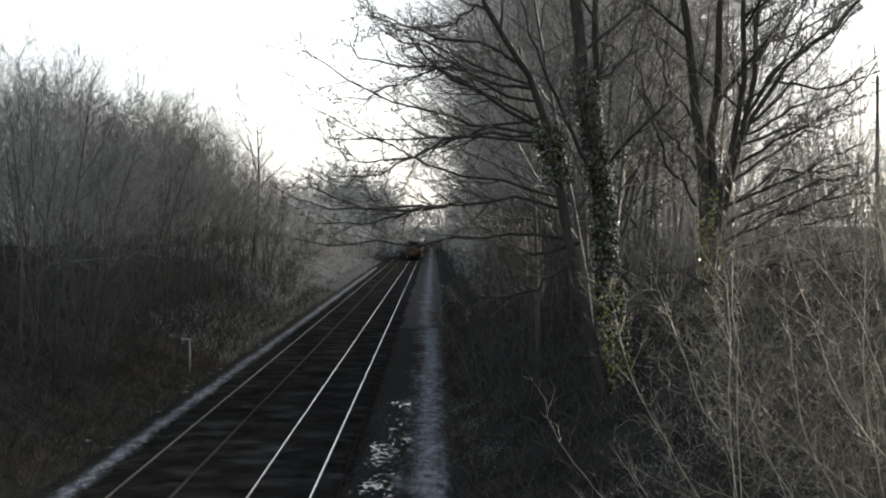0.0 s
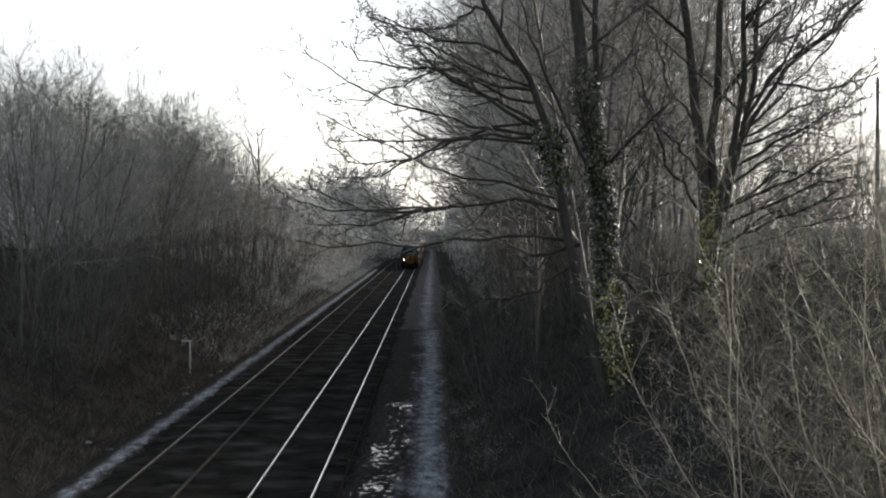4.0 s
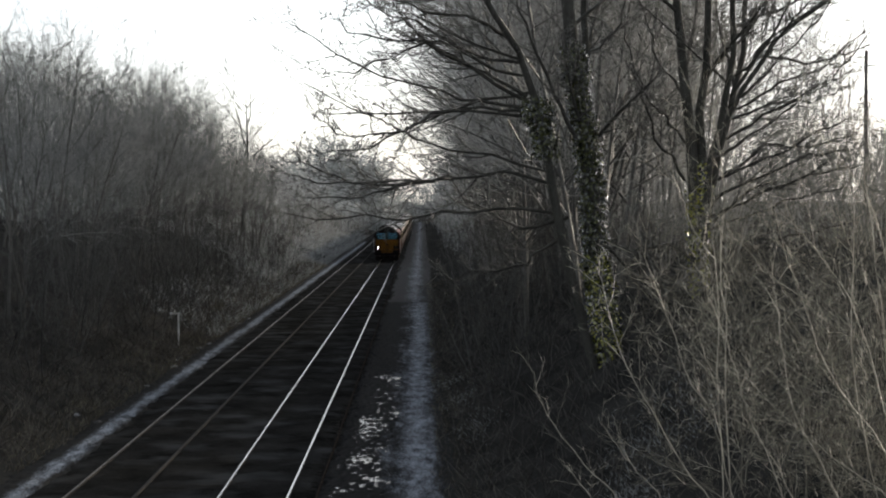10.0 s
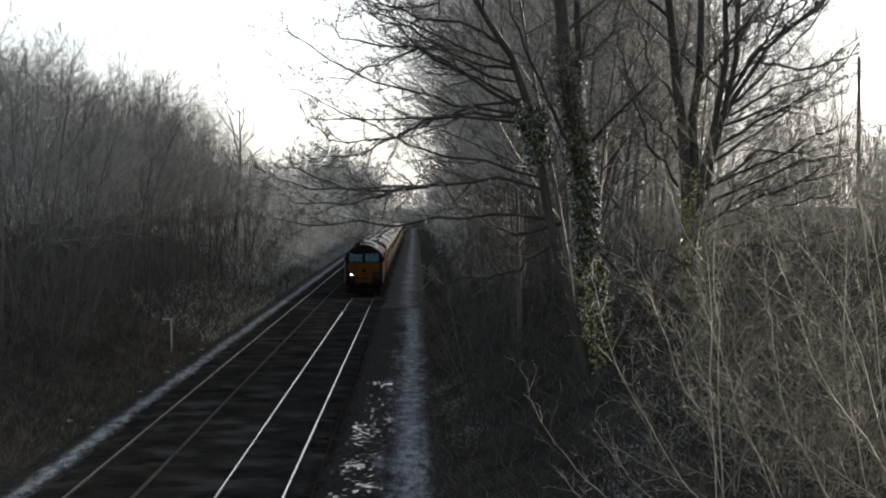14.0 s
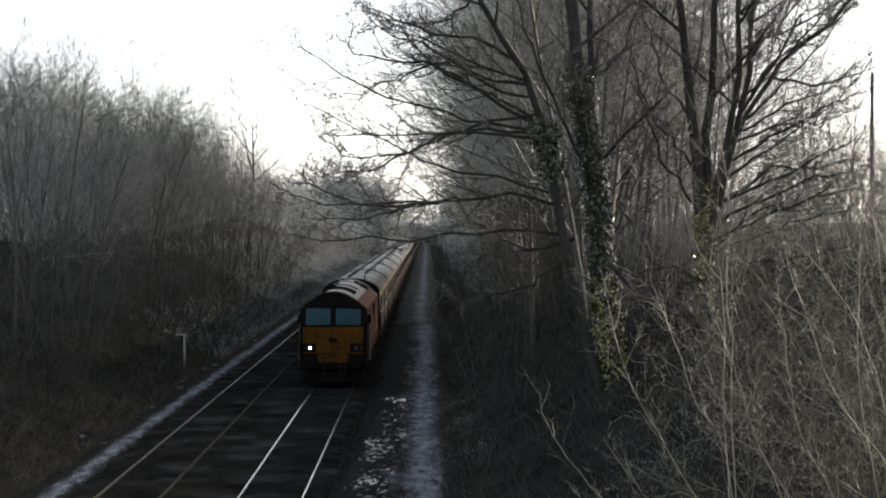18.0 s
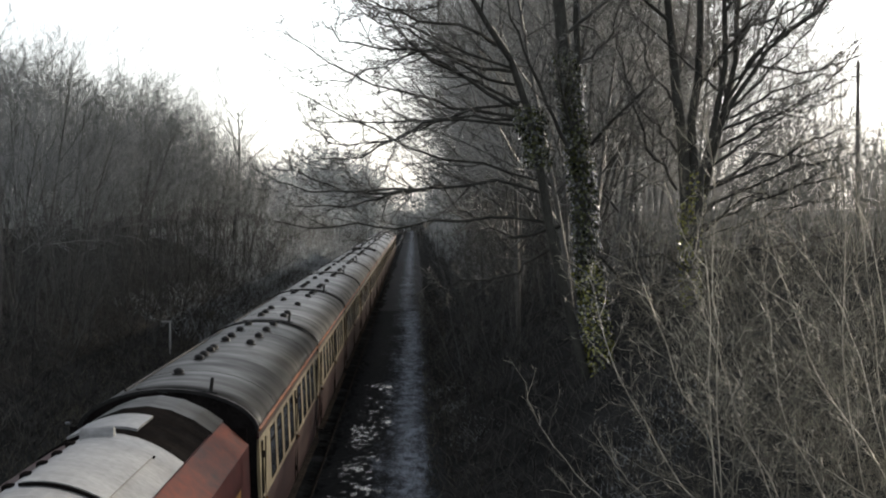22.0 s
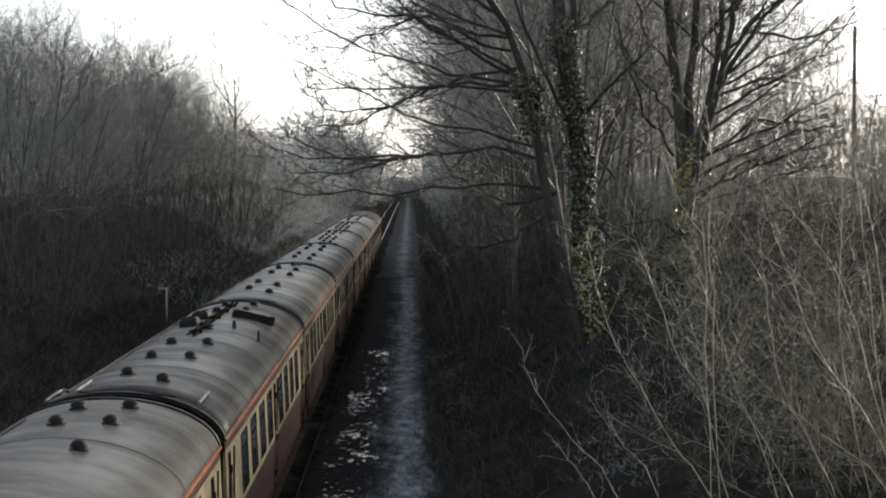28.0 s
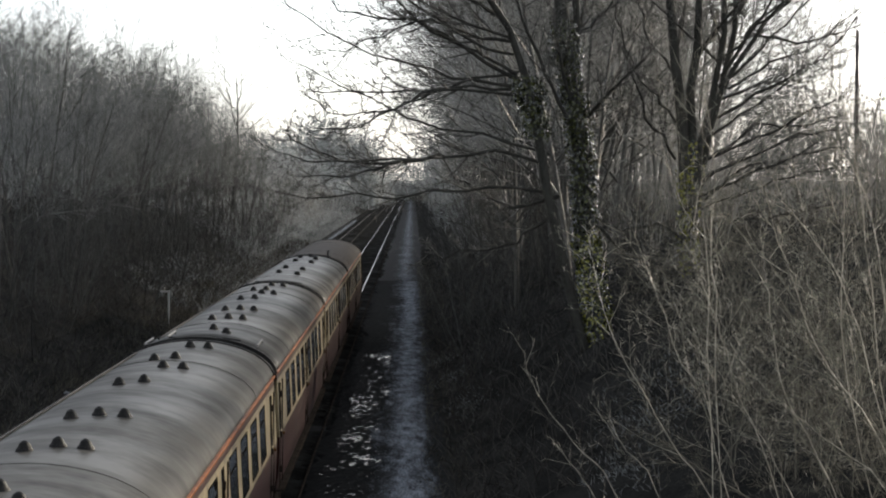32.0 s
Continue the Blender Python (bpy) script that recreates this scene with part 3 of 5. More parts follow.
    for a in (-0.35, 0.3, 0.45):
        part("brake_hose", rd((a, y0 - 0.05, 0.95), (a, y0 - 0.1, 0.45), 0.025, None, 8), M_rubber, t)
    part("underframe", bx(-1.2, 1.2, y0 + 0.3, L, 0.85, 1.05, 0.02), M_grime, t)
    part("fuel_tank", bx(-1.25, 1.25, 8.2, 13.2, 0.28, 0.86, 0.08), M_grime, t)
    buffers(t, y0, -1)
    buffers(t, L, 1)
    k = LOCO / DRAWN
    for o in t.children_recursive:
        o.data.transform(Matrix.Diagonal((1, k, 1, 1)))
    bogie(t, 3.6, 2, 1.3, 0.48)
    bogie(t, LOCO - 3.9, 2, 1.3, 0.48)
    return t


def bmesh_ring(x, y, z, r0, r1, n=20):
    bm = bmesh.new()
    rings = [[bm.verts.new((x + r * math.cos(a), yy, z + r * math.sin(a))) for a in (2 * math.pi * k / n for k in range(n))] for r, yy in ((r0, y), (r1, y - 0.02), (r1, y + 0.04))]
    for a, b in zip(rings, rings[1:]):
        for k in range(n):
            bm.faces.new((a[k], a[(k + 1) % n], b[(k + 1) % n], b[k]))
    bmesh.ops.recalc_face_normals(bm, faces=bm.faces[:])
    return bm


def rows_of(right, left, middle=()):
    """Places of the roof vents, in rows along the coach."""
    return [(0.365, y) for y in right] + [(-0.2, y) for y in left] + [(0.085, y) for y in middle]


def roof_line():
    return arch(1.352, 3.125, ROOF_RISE, 22, 1.1)


def on_roof(x):
    """Height of a coach's roof at a place across it."""
    return 3.125 + ROOF_RISE * math.cos(math.asin(x / 1.352)) ** 1.1


ROOF_RISE = 0.61
VENTS = {
    "fours": rows_of((11.4, 13.7, 16.0, 18.3), (3.5, 6.8, 7.7, 8.9, 9.6, 12.1, 13.5, 15.7, 18.0)),
    "open": rows_of((2.6, 4.1, 9.0, 14.7, 16.9, 18.5), (2.6, 4.1, 6.3, 11.7, 16.7, 18.2)),
    "kitchen": rows_of((2.2, 5.7, 8.35, 16.4, 18.5), (2.9, 5.6, 8.2, 16.15, 18.1), (11.4,)),
    "wide": rows_of((3.65, 6.65, 12.05, 15.05), (4.95, 7.95, 13.1, 16.15)),
    "threes": rows_of((1.8, 5.4, 8.25, 14.4, 18.1), (5.1, 7.95, 11.85, 15.65), (2.4, 5.4, 8.2, 12.2, 14.35, 15.9, 18.0)),
    "last": rows_of((5.0, 8.0, 13.3, 16.4), (5.7, 8.9, 14.3, 17.3)),
    "none": [],
}


def vent_mesh():
    bm = rd((0, 0, -0.06), (0, 0, 0.012), 0.118, 0.108, 18)
    rod(bm, (0, 0, 0.012), (0, 0, 0.034), 0.072, None, 14)
    rod(bm, (0, 0, 0.03), (0, 0, 0.062), 0.094, 0.088, 18)
    rod(bm, (0, 0, 0.062), (0, 0, 0.09), 0.088, 0.062, 18)
    rod(bm, (0, 0, 0.09), (0, 0, 0.106), 0.062, 0.02, 18)
    return mesh_of("roof_vent", bm)


def bell_vent_mesh():
    """A taller vent: a flared skirt under a narrow cowl."""
    bm = rd((0, 0, -0.06), (0, 0, 0.03), 0.07, None, 12)
    rod(bm, (0, 0, -0.01), (0, 0, 0.025), 0.096, 0.084, 18)
    rod(bm, (0, 0, 0.025), (0, 0, 0.08), 0.076, 0.05, 18)
    rod(bm, (0, 0, 0.08), (0, 0, 0.102), 0.05, 0.018, 18)
    return mesh_of("bell_vent", bm)


PIECES = {}


def piece(key, make):
    if key not in PIECES:
        made = make()
        PIECES[key] = made if isinstance(made, bpy.types.Mesh) else mesh_of(key, made)
    return PIECES[key]


SIDE_WINDOWS = [(2.65, 1.17), (4.35, 1.17), (6.1, 1.17), (7.8, 1.17), (10.55, 1.17), (12.3, 1.17), (14.0, 1.17), (15.7, 1.17)]
SIDE_DOORS = [0.53, 9.33, 17.85]


def coach(vents, dirty, colour_label):
    t = tagged(new("railway_coach"), colour_label, "railway coach", group="coaches of the train")
    L0, L1 = 0.35, COACH - 0.35
    Z0, ZW, ZC = 1.05, 2.02, 3.0
    for sx in (-1, 1):
        low = [(sx * 1.33, Z0), (sx * 1.385, 1.35), (sx * 1.41, 1.8), (sx * 1.408, ZW)]
        part("lower_side", piece("lower_side%d" % sx, lambda: shell(bmesh.new(), low, L0, L1, 0.04)), M_carmine, t, "carmine red lower side panel")

        lean = lambda z: sx * (1.408 - (z - ZW) * 0.045)
        gaps = sorted([(a, a + w) for a, w in SIDE_WINDOWS] + [(a + 0.13, a + 0.57) for a in SIDE_DOORS])
        part("waist_panel", piece("waist_panel%d" % sx, lambda: shell(bmesh.new(), [(lean(z), z) for z in (ZW + 0.002, 2.10)], L0, L1, 0.05)), M_cream, t, "cream waist panel")
        part("cantrail_panel", piece("cantrail_panel%d" % sx, lambda: shell(bmesh.new(), [(lean(z), z) for z in (2.92, ZC - 0.002)], L0, L1, 0.05)), M_cream, t, "cream panel over the windows")
        edges = [L0] + [v for g in gaps for v in g] + [L1]
        for ya, yb in zip(edges[::2], edges[1::2]):
            wide = round(yb - ya, 3)
            p = part("window_pillar", piece("window_pillar%d%g" % (sx, wide), lambda: shell(bmesh.new(), [(lean(z), z) for z in (2.101, 2.919)], 0, wide, 0.05)), M_cream, t)
            p.location.y = ya
        for a, w in SIDE_WINDOWS:
            pane = part("window", piece("pane%d%g" % (sx, w), lambda: leaning(bx(-sx * 0.006 - 0.003, -sx * 0.006 + 0.003, 0, w, 2.10, 2.92), sx)), M_glass, t, "dark coach window")
            pane.location.y = a
            fr = part("window_frame", piece("pane_frame%d%g" % (sx, w), lambda: frame_mesh(sx, w)), M_black, pane)
        for a in SIDE_DOORS:
            def leaf():
                bm = bx(sx * 1.40 - 0.008, sx * 1.40 + 0.014, 0.0, 0.03, 1.15, 2.95)
                box(bm, sx * 1.40 - 0.008, sx * 1.40 + 0.014, 0.67, 0.70, 1.15, 2.95)
                for z in (1.4, 2.0, 2.7):
                    box(bm, sx * 1.41, sx * 1.44, -0.03, 0.05, z, z + 0.1)
                return bm
            door = part("door_edge", piece("door_edge%d" % sx, leaf), M_grime, t)
            door.location.y = a
            part("window", piece("door_pane%d" % sx, lambda: leaning(bx(-sx * 0.006 - 0.003, -sx * 0.006 + 0.003, 0.13, 0.57, 2.10, 2.92), sx)), M_glass, door)
            part("door_handle", piece("door_handle%d" % sx, lambda: bx(sx * 1.415, sx * 1.45, 0.58, 0.66, 1.98, 2.02)), M_gold, door, "brass door handle")
        part("upper_panel", piece("upper_panel%d" % sx, lambda: shell(bmesh.new(), [(sx * 1.364, ZC), (sx * 1.352, 3.12)], L0, L1, 0.05)), M_carmine, t)
        part("gutter", piece("gutter%d" % sx, lambda: bx(sx * 1.362 - 0.02, sx * 1.362 + 0.025, L0, L1, 3.12, 3.155, 0.006)), M_gutter, t, "rusty orange gutter line")
        part("footboard", piece("footboard%d" % sx, lambda: bx(sx * 1.36 - 0.12, sx * 1.36 + 0.08, 1.0, COACH - 1.0, 0.98, 1.02)), M_grime, t)

    def roof():
        bm = shell(bmesh.new(), roof_line(), L0 - 0.02, L1 + 0.02, 0.05, 16)
        return bm
    # The first coach's roof: grime, and its shade put into the colour.
    grimy = vents == "fours"
    rf = part("roof", piece("roof_dirty" if dirty else "roof_shaded" if grimy else "roof", roof), M_roof_dirty if dirty else M_roof_brown if grimy else M_roof, t, "sooty brown roof" if dirty else "grimy dark grey curved roof" if grimy else "weathered grey curved roof", smooth=True)
    for k in (1, 4):
        yy = L0 + (L1 - L0) * k / 5
        def rib():
            return shell(bmesh.new(), [(x * 1.003, z + 0.005) for x, z in roof_line()[1:-1]], -0.03, 0.03, 0.02)
        r = part("roof_seam", piece("roof_seam", rib), M_roof, rf)
        r.location.y = yy
    for x, y in VENTS[vents]:
        v = part("roof_vent", piece("bell_vent", bell_vent_mesh) if vents == "threes" else piece("roof_vent", vent_mesh), M_vent, t, "black cowled roof vent" if vents == "threes" else "black domed roof vent")
        v.location = (x, y, on_roof(x))
    if vents in ("wide", "last"):
        part("roof_hatch", piece("roof_filler", lambda: bx(0.02, 0.34, 18.35, 18.6, 3.68, 3.765, 0.02)), M_vent, t, "small black roof hatch")
        part("filler_cap", piece("filler_cap", lambda: rd((0.12, 17.8, 3.72), (0.12, 17.8, 3.86), 0.05, 0.03, 10)), M_vent, t)
    if vents in ("threes", "kitchen"):
        for x in (1.0, -0.55, -0.95):
            zr = on_roof(x)
            part("grab_rail", piece("grab_rail%g" % x, lambda: rod(rd((x, 0.7, zr + 0.05), (x, 1.9, zr + 0.06), 0.018, None, 8), (x, 1.9, zr + 0.06), (x, 1.9, zr - 0.03), 0.018, None, 8)), M_silver, t, "pale steel grab rail")
    part("roof_pipe", piece("roof_pipe", lambda: rd((-0.8, 1.5, on_roof(0.8) + 0.02), (-0.8, COACH - 1.5, on_roof(0.8) + 0.02), 0.02, None, 6)), M_vent, t)
    for y in (L0, L1):
        e = part("end_wall", piece("end_wall", lambda: end_mesh()), M_black, t)
        e.location.y = y
        for k in range(3):
            hoop = part("gangway", piece("gangway", lambda: gangway_mesh()), M_rubber, t, "black rubber gangway hoop")
            hoop.location.y = y + (-1 if y == L0 else 1) * (0.10 + 0.10 * k)
        rain = part("roof_end_strip", piece("roof_end_strip", lambda: shell(bmesh.new(), [(x * 1.012, z + 0.02) for x, z in roof_line()], -0.05, 0.05, 0.05)), M_vent, t)
        rain.location.y = y
    if vents in ("fours", "open", "none"):
        part("lamp_iron", piece("lamp_iron", lambda: rd((0.62, 0.42, 3.62), (0.66, 0.40, 3.92), 0.035, 0.025, 8)), M_vent, t, "short black lamp bracket")
    for x in (-0.5, 0.25):
        hose = part("roof_hose", piece("roof_hose%g" % x, lambda: rd((x, 0.5, 3.735), (x + 0.5, 0.2, 3.70), 0.014, 0.014, 6)), M_vent, t)
    part("interior", piece("interior", lambda: bx(-0.12, 0.12, 0.6, COACH - 0.6, 1.2, 3.1)), M_inside, t)
    part("floor", piece("coach_floor", lambda: bx(-1.3, 1.3, L0, L1, 1.0, 1.08)), M_grime, t)
    part("battery_box", piece("battery_box", lambda: bx(-1.2, 1.2, 7.2, 9.0, 0.45, 1.0, 0.04)), M_grime, t)
    part("vacuum_cylinder", piece("vacuum_cylinder", lambda: rd((-0.6, 11.5, 0.65), (0.6, 11.5, 0.65), 0.3, None, 16)), M_grime, t)
    part("truss_beam", piece("truss_beam", lambda: bx(-0.9, 0.9, 5.4, 15.0, 0.75, 0.9, 0.02)), M_grime, t)
    bogie(t, 3.1, 2, 1.3, 0.46)
    bogie(t, COACH - 3.1, 2, 1.3, 0.46)
    return t


def leaning(bm, sx):
    """Lay flat pieces drawn about x = 0 against the leaning upper side of a coach."""
    for v in bm.verts:
        v.co.x += sx * (1.408 - (v.co.z - 2.02) * 0.045)
    return bm


def frame_mesh(sx, w):
    bm = bmesh.new()
    a, b = sorted((-sx * 0.012, sx * 0.003))
    box(bm, a, b, 0.0, w, 2.10, 2.128)
    box(bm, a, b, 0.0, w, 2.892, 2.92)
    box(bm, a, b, 0.0, 0.028, 2.129, 2.891)
    box(bm, a, b, w - 0.028, w, 2.129, 2.891)
    box(bm, a, b, 0.029, w - 0.029, 2.68, 2.71)
    return leaning(bm, sx)


def end_mesh():
    bm = bmesh.new()
    pts = [(-1.35, 1.05), *[(x * 0.985, z - 0.01) for x, z in roof_line()], (1.35, 1.05)]
    f = bm.faces.new([bm.verts.new((x, -0.03, z)) for x, z in pts])
    g = bmesh.ops.extrude_face_region(bm, geom=[f])["geom"]
    for v in g:
        if isinstance(v, bmesh.types.BMVert):
            v.co.y = 0.03
    bmesh.ops.recalc_face_normals(bm, faces=bm.faces[:])
    return bm


def gangway_mesh():
    bm = bmesh.new()
    box(bm, -0.55, -0.43, -0.035, 0.035, 1.1, 3.35, 0.015)
    box(bm, 0.43, 0.55, -0.035, 0.035, 1.1, 3.35, 0.015)
    box(bm, -0.56, 0.56, -0.035, 0.035, 3.30, 3.42, 0.02)
    return bm


def roof_hatch(t):
    """The kitchen's extractors: a long box across the roof, two cowls, a conduit and two stubs."""
    on = on_roof
    h = part("roof_extractor", bx(-0.40, 0.40, -0.17, 0.17, -0.06, 0.09, 0.03), M_vent, t, "long black extractor box across the roof")
    h.matrix_basis = pose(0.60, 14.9, on(0.60) + 0.02, 0, 13, 4)
    part("extractor_lid", bx(-0.34, 0.34, -0.20, 0.13, 0.092, 0.115, 0.008), M_roof, h, "grey lid")
    part("extractor_end", bx(0.34, 0.44, -0.2, 0.2, -0.05, 0.12, 0.02), M_vent, h)
    for x, y in ((-0.37, 12.6), (-0.33, 14.3)):
        h = part("roof_cowl", bx(-0.17, 0.17, -0.28, 0.28, -0.06, 0.11, 0.05), M_vent, t, "black cowl box")
        h.matrix_basis = pose(x, y, on(x) + 0.02, 0, -9, 0)
        part("cowl_lid", bx(-0.12, 0.12, -0.22, 0.22, 0.112, 0.128, 0.006), M_grime, h)
    for x, r in ((0.0, 0.022), (-0.1, 0.016)):
        part("conduit", rd((x, 9.6, on(x) + 0.03), (x, 18.9, on(x) + 0.02), r, None, 8), M_black, t, "black conduit along the roof")
    for k in range(5):
        part("conduit_clamp", bx(-0.15, 0.06, 10.4 + 1.8 * k, 10.52 + 1.8 * k, on(0) - 0.02, on(0) + 0.05, 0.01), M_black, t)
    part("roof_stub", rd((0.48, 12.2, on(0.48) - 0.02), (0.48, 12.2, on(0.48) + 0.13), 0.045, 0.03, 10), M_vent, t)
    part("roof_stub", rd((1.0, 11.1, on(1.0) - 0.02), (1.0, 11.1, on(1.0) + 0.2), 0.022, 0.02, 8), M_grime, t)


TRAIN = [locomotive()]
KINDS = ["fours", "open", "open", "open", "open", "kitchen", "wide", "wide", "threes", "threes", "last", "none"]
made = {}
for k, kind in enumerate(KINDS):
    dirty = k == 11
    label = "old coach with sooty brown roof, carmine and cream sides" if dirty else "carmine and cream railway coach with weathered grey roof"
    if (kind, dirty) in made:
        TRAIN.append(copy_thing(made[kind, dirty], Matrix()))
    else:
        made[kind, dirty] = coach(kind, dirty, label)
        if kind == "kitchen":
            roof_hatch(made[kind, dirty])
            tagged(made[kind, dirty], "carmine and cream kitchen coach with black roof extractors")
        TRAIN.append(made[kind, dirty])

# ---- trees ----
class Wood:
    """Collects branches as bent tapering lines and turns them into tubes."""

    def __init__(self, seed, finest=0.0035):
        self.rng = random.Random(seed)
        self.finest = finest
        self.lines = {}

    def add(self, pts, radii, sides, group):
        self.lines.setdefault((group, len(pts), sides), []).append((pts, radii))

    def mesh(self, name, group):
        V, Q, T3, base = [], [], [np.zeros((0, 3), int)], 0
        for (g, n, s), rows in self.lines.items():
            if g != group:
                continue
            P = np.array([[tuple(p) for p in r[0]] for r in rows])
            R = np.array([r[1] for r in rows])
            T = np.gradient(P, axis=1)
            T /= np.linalg.norm(T, axis=2, keepdims=True) + 1e-9
            ref = np.where(np.abs(T[..., 2:3]) < 0.9, np.array([0, 0, 1.0]), np.array([1.0, 0, 0]))
            A = np.cross(T, ref)
            A /= np.linalg.norm(A, axis=2, keepdims=True) + 1e-9
            B = np.cross(T, A)
            ang = np.arange(s) * 2 * np.pi / s
            ring = P[:, :, None, :] + R[:, :, None, None] * (np.cos(ang)[None, None, :, None] * A[:, :, None, :] + np.sin(ang)[None, None, :, None] * B[:, :, None, :])
            # every branch ends in a point
            each = (n - 1) * s + 1
            V.append(np.concatenate([ring[:, :-1].reshape(len(rows), -1, 3), P[:, -1:, :]], 1).reshape(-1, 3))
            b, i, k = np.meshgrid(np.arange(len(rows)), np.arange(n - 2), np.arange(s), indexing="ij")
            k2 = (k + 1) % s
            o = base + b * each + i * s
            Q.append(np.stack([o + k, o + k2, o + s + k2, o + s + k], -1).reshape(-1, 4))
            b, k = np.meshgrid(np.arange(len(rows)), np.arange(s), indexing="ij")
            o = base + b * each
            T3.append(np.stack([o + (n - 2) * s + k, o + (n - 2) * s + (k + 1) % s, o + each - 1], -1).reshape(-1, 3))
            base += len(rows) * each
        return arrays_mesh(name, np.concatenate(V), np.concatenate(Q), np.concatenate(T3))

    def limb(self, p, d, length, r, level, plan):
        """Grow one branch and its children. plan: for each level: points, sides, wobble, lift, number, spread, ratio, from."""
        rng = self.rng
        n, sides, wobble, lift = plan[level][:4]
        d = Vector(d).normalized()
        pts, radii, ways = [Vector(p)], [r], [d]
        step = length / (n - 1)
        for k in range(1, n):
            d = (d + Vector((rng.gauss(0, wobble), rng.gauss(0, wobble), rng.gauss(0, wobble) + lift))).normalized()
            pts.append(pts[-1] + d * step)
            radii.append(r * (1 - 0.82 * k / (n - 1)))
            ways.append(d)
        self.grown(pts, radii, ways, length, level, plan)

    def grown(self, pts, radii, ways, length, level, plan):
        rng = self.rng
        sides = plan[level][1]
        self.add(pts, radii, sides, "trunk" if level < plan[-1] else "crown")
        if level + 1 >= len(plan) - 1:
            return
        number, spread, ratio, start = plan[level][4:8]
        number = max(1, int(number * rng.uniform(0.8, 1.2)))
        turn = rng.uniform(0, 6.28)
        for k in range(number):
            f = start + (1 - start) * (k + rng.random()) / number
            q = f * (len(pts) - 1)
            i = min(int(q), len(pts) - 2)
            w = q - i
            p = pts[i].lerp(pts[i + 1], w)
            r = radii[i] * (1 - w) + radii[i + 1] * w
            way = ways[min(i + 1, len(ways) - 1)]
            side = way.orthogonal().normalized()
            turn += 2.4 + rng.uniform(-0.5, 0.5)
            side = Matrix.Rotation(turn, 3, way) @ side
            a = radians(spread * rng.uniform(0.7, 1.25))
            d = way * math.cos(a) + side * math.sin(a)
            self.limb(p, d, length * ratio * rng.uniform(0.65, 1.25) * (1.15 - 0.55 * f), min(0.06, max(self.finest, r * rng.uniform(0.45, 0.7))), level + 1, plan)


def bare_tree(seed, height, girth, stems, limbs, level2, level3, spread=38, low=0.3, lift=0.06, finest=0.006, splay=0.12, apart=False, wobble=0.08):
    """Meshes of a leafless tree: one or more stems with limbs, and a crown of twigs; or one mesh a stem."""
    plan = [
        (8, 5, 0.05, 0.03, limbs, spread, 0.40, low),
        (5, 3, wobble, lift, level2, 36, 0.5, 0.15),
        (3, 3, wobble, lift, level3, 36, 0.6, 0.1),
        (2, 3, 0.16, lift * 0.8, 0, 0, 0, 0),
        9 if apart else 2,
    ]
    w = Wood(seed, finest)
    single = []
    for k in range(stems):
        if apart:
            w = Wood(seed * 9 + k, finest)
        many = stems > 1
        a = 6.28 * k / stems + w.rng.uniform(-0.5, 0.5)
        w.limb((0.25 * math.cos(a) * many, 0.25 * math.sin(a) * many, -0.4), (w.rng.gauss(0, 0.05) + splay * math.cos(a) * many, w.rng.gauss(0, 0.05) + splay * math.sin(a) * many, 1), height * w.rng.uniform(0.8, 1.1), girth * w.rng.uniform(0.8, 1.1), 0, plan)
        if apart:
            single.append(w.mesh("stem", "trunk"))
    return single if apart else (w.mesh("trunk", "trunk"), w.mesh("crown", "crown"))


def tree_thing(name, meshes, twig, label, group="", bark=None):
    t = tagged(new(name), label, "tree", group)
    if isinstance(meshes, list):
        for me in meshes:
            part("stem", me, twig, t)
    else:
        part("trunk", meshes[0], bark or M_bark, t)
        part("crown", meshes[1], twig, t, "bare twiggy crown")
    return t


def plant(proto, x, y, size, turn, lean=0.0):
    c = copy_thing(proto, pose(x, y, bank(x, y) - 0.1, lean, 0, turn))
    c.scale = (size, size, size * random.uniform(0.92, 1.08))
    return c


def joined_wood(name, kinds, spots, sizes, twig, label, jitter=(1.2, 2.0)):
    """Trees too far or too many to count, as one object."""
    V, F, F3, base = [], [], [], 0
    for k, (x, y) in enumerate(spots):
        x, y = x + random.uniform(-1, 1) * jitter[0], y + random.uniform(-1, 1) * jitter[1]
        turn, size = random.uniform(0, 6.28), random.uniform(*sizes)
        ca, sa_ = math.cos(turn) * size, math.sin(turn) * size
        m = np.array([[ca, -sa_, 0], [sa_, ca, 0], [0, 0, size * random.uniform(0.92, 1.08)]])
        for v, f, f3 in kinds[k % len(kinds)]:
            V.append(v @ m.T + np.array([x, y, bank(x, y) - 0.1]))
            F.append(f + base)
            F3.append(f3 + base)
            base += len(v)
    return tagged(part(name, arrays_mesh(name, np.concatenate(V), np.concatenate(F), np.concatenate(F3)), twig), label, "wood", kind="stuff")


def as_arrays(ob):
    """The places and faces of a tree's meshes."""
    out = []
    for o in ob.children:
        v = np.empty(len(o.data.vertices) * 3, np.float32)
        o.data.vertices.foreach_get("co", v)
        f = np.empty(len(o.data.loops), np.int32)
        o.data.loops.foreach_get("vertex_index", f)
        c = np.empty(len(o.data.polygons), np.int32)
        o.data.polygons.foreach_get("loop_total", c)
        q = int((c == 4).sum()) * 4
        out.append((v.reshape(-1, 3), f[:q].reshape(-1, 4), f[q:].reshape(-1, 3)))
    return out


def stand(protos, spots, sizes, jitter=(1.2, 2.0)):
    for k, (x, y) in enumerate(spots):
        plant(protos[k % len(protos)], x + random.uniform(-1, 1) * jitter[0], y + random.uniform(-1, 1) * jitter[1], random.uniform(*sizes), random.uniform(0, 360), random.uniform(-3, 3))


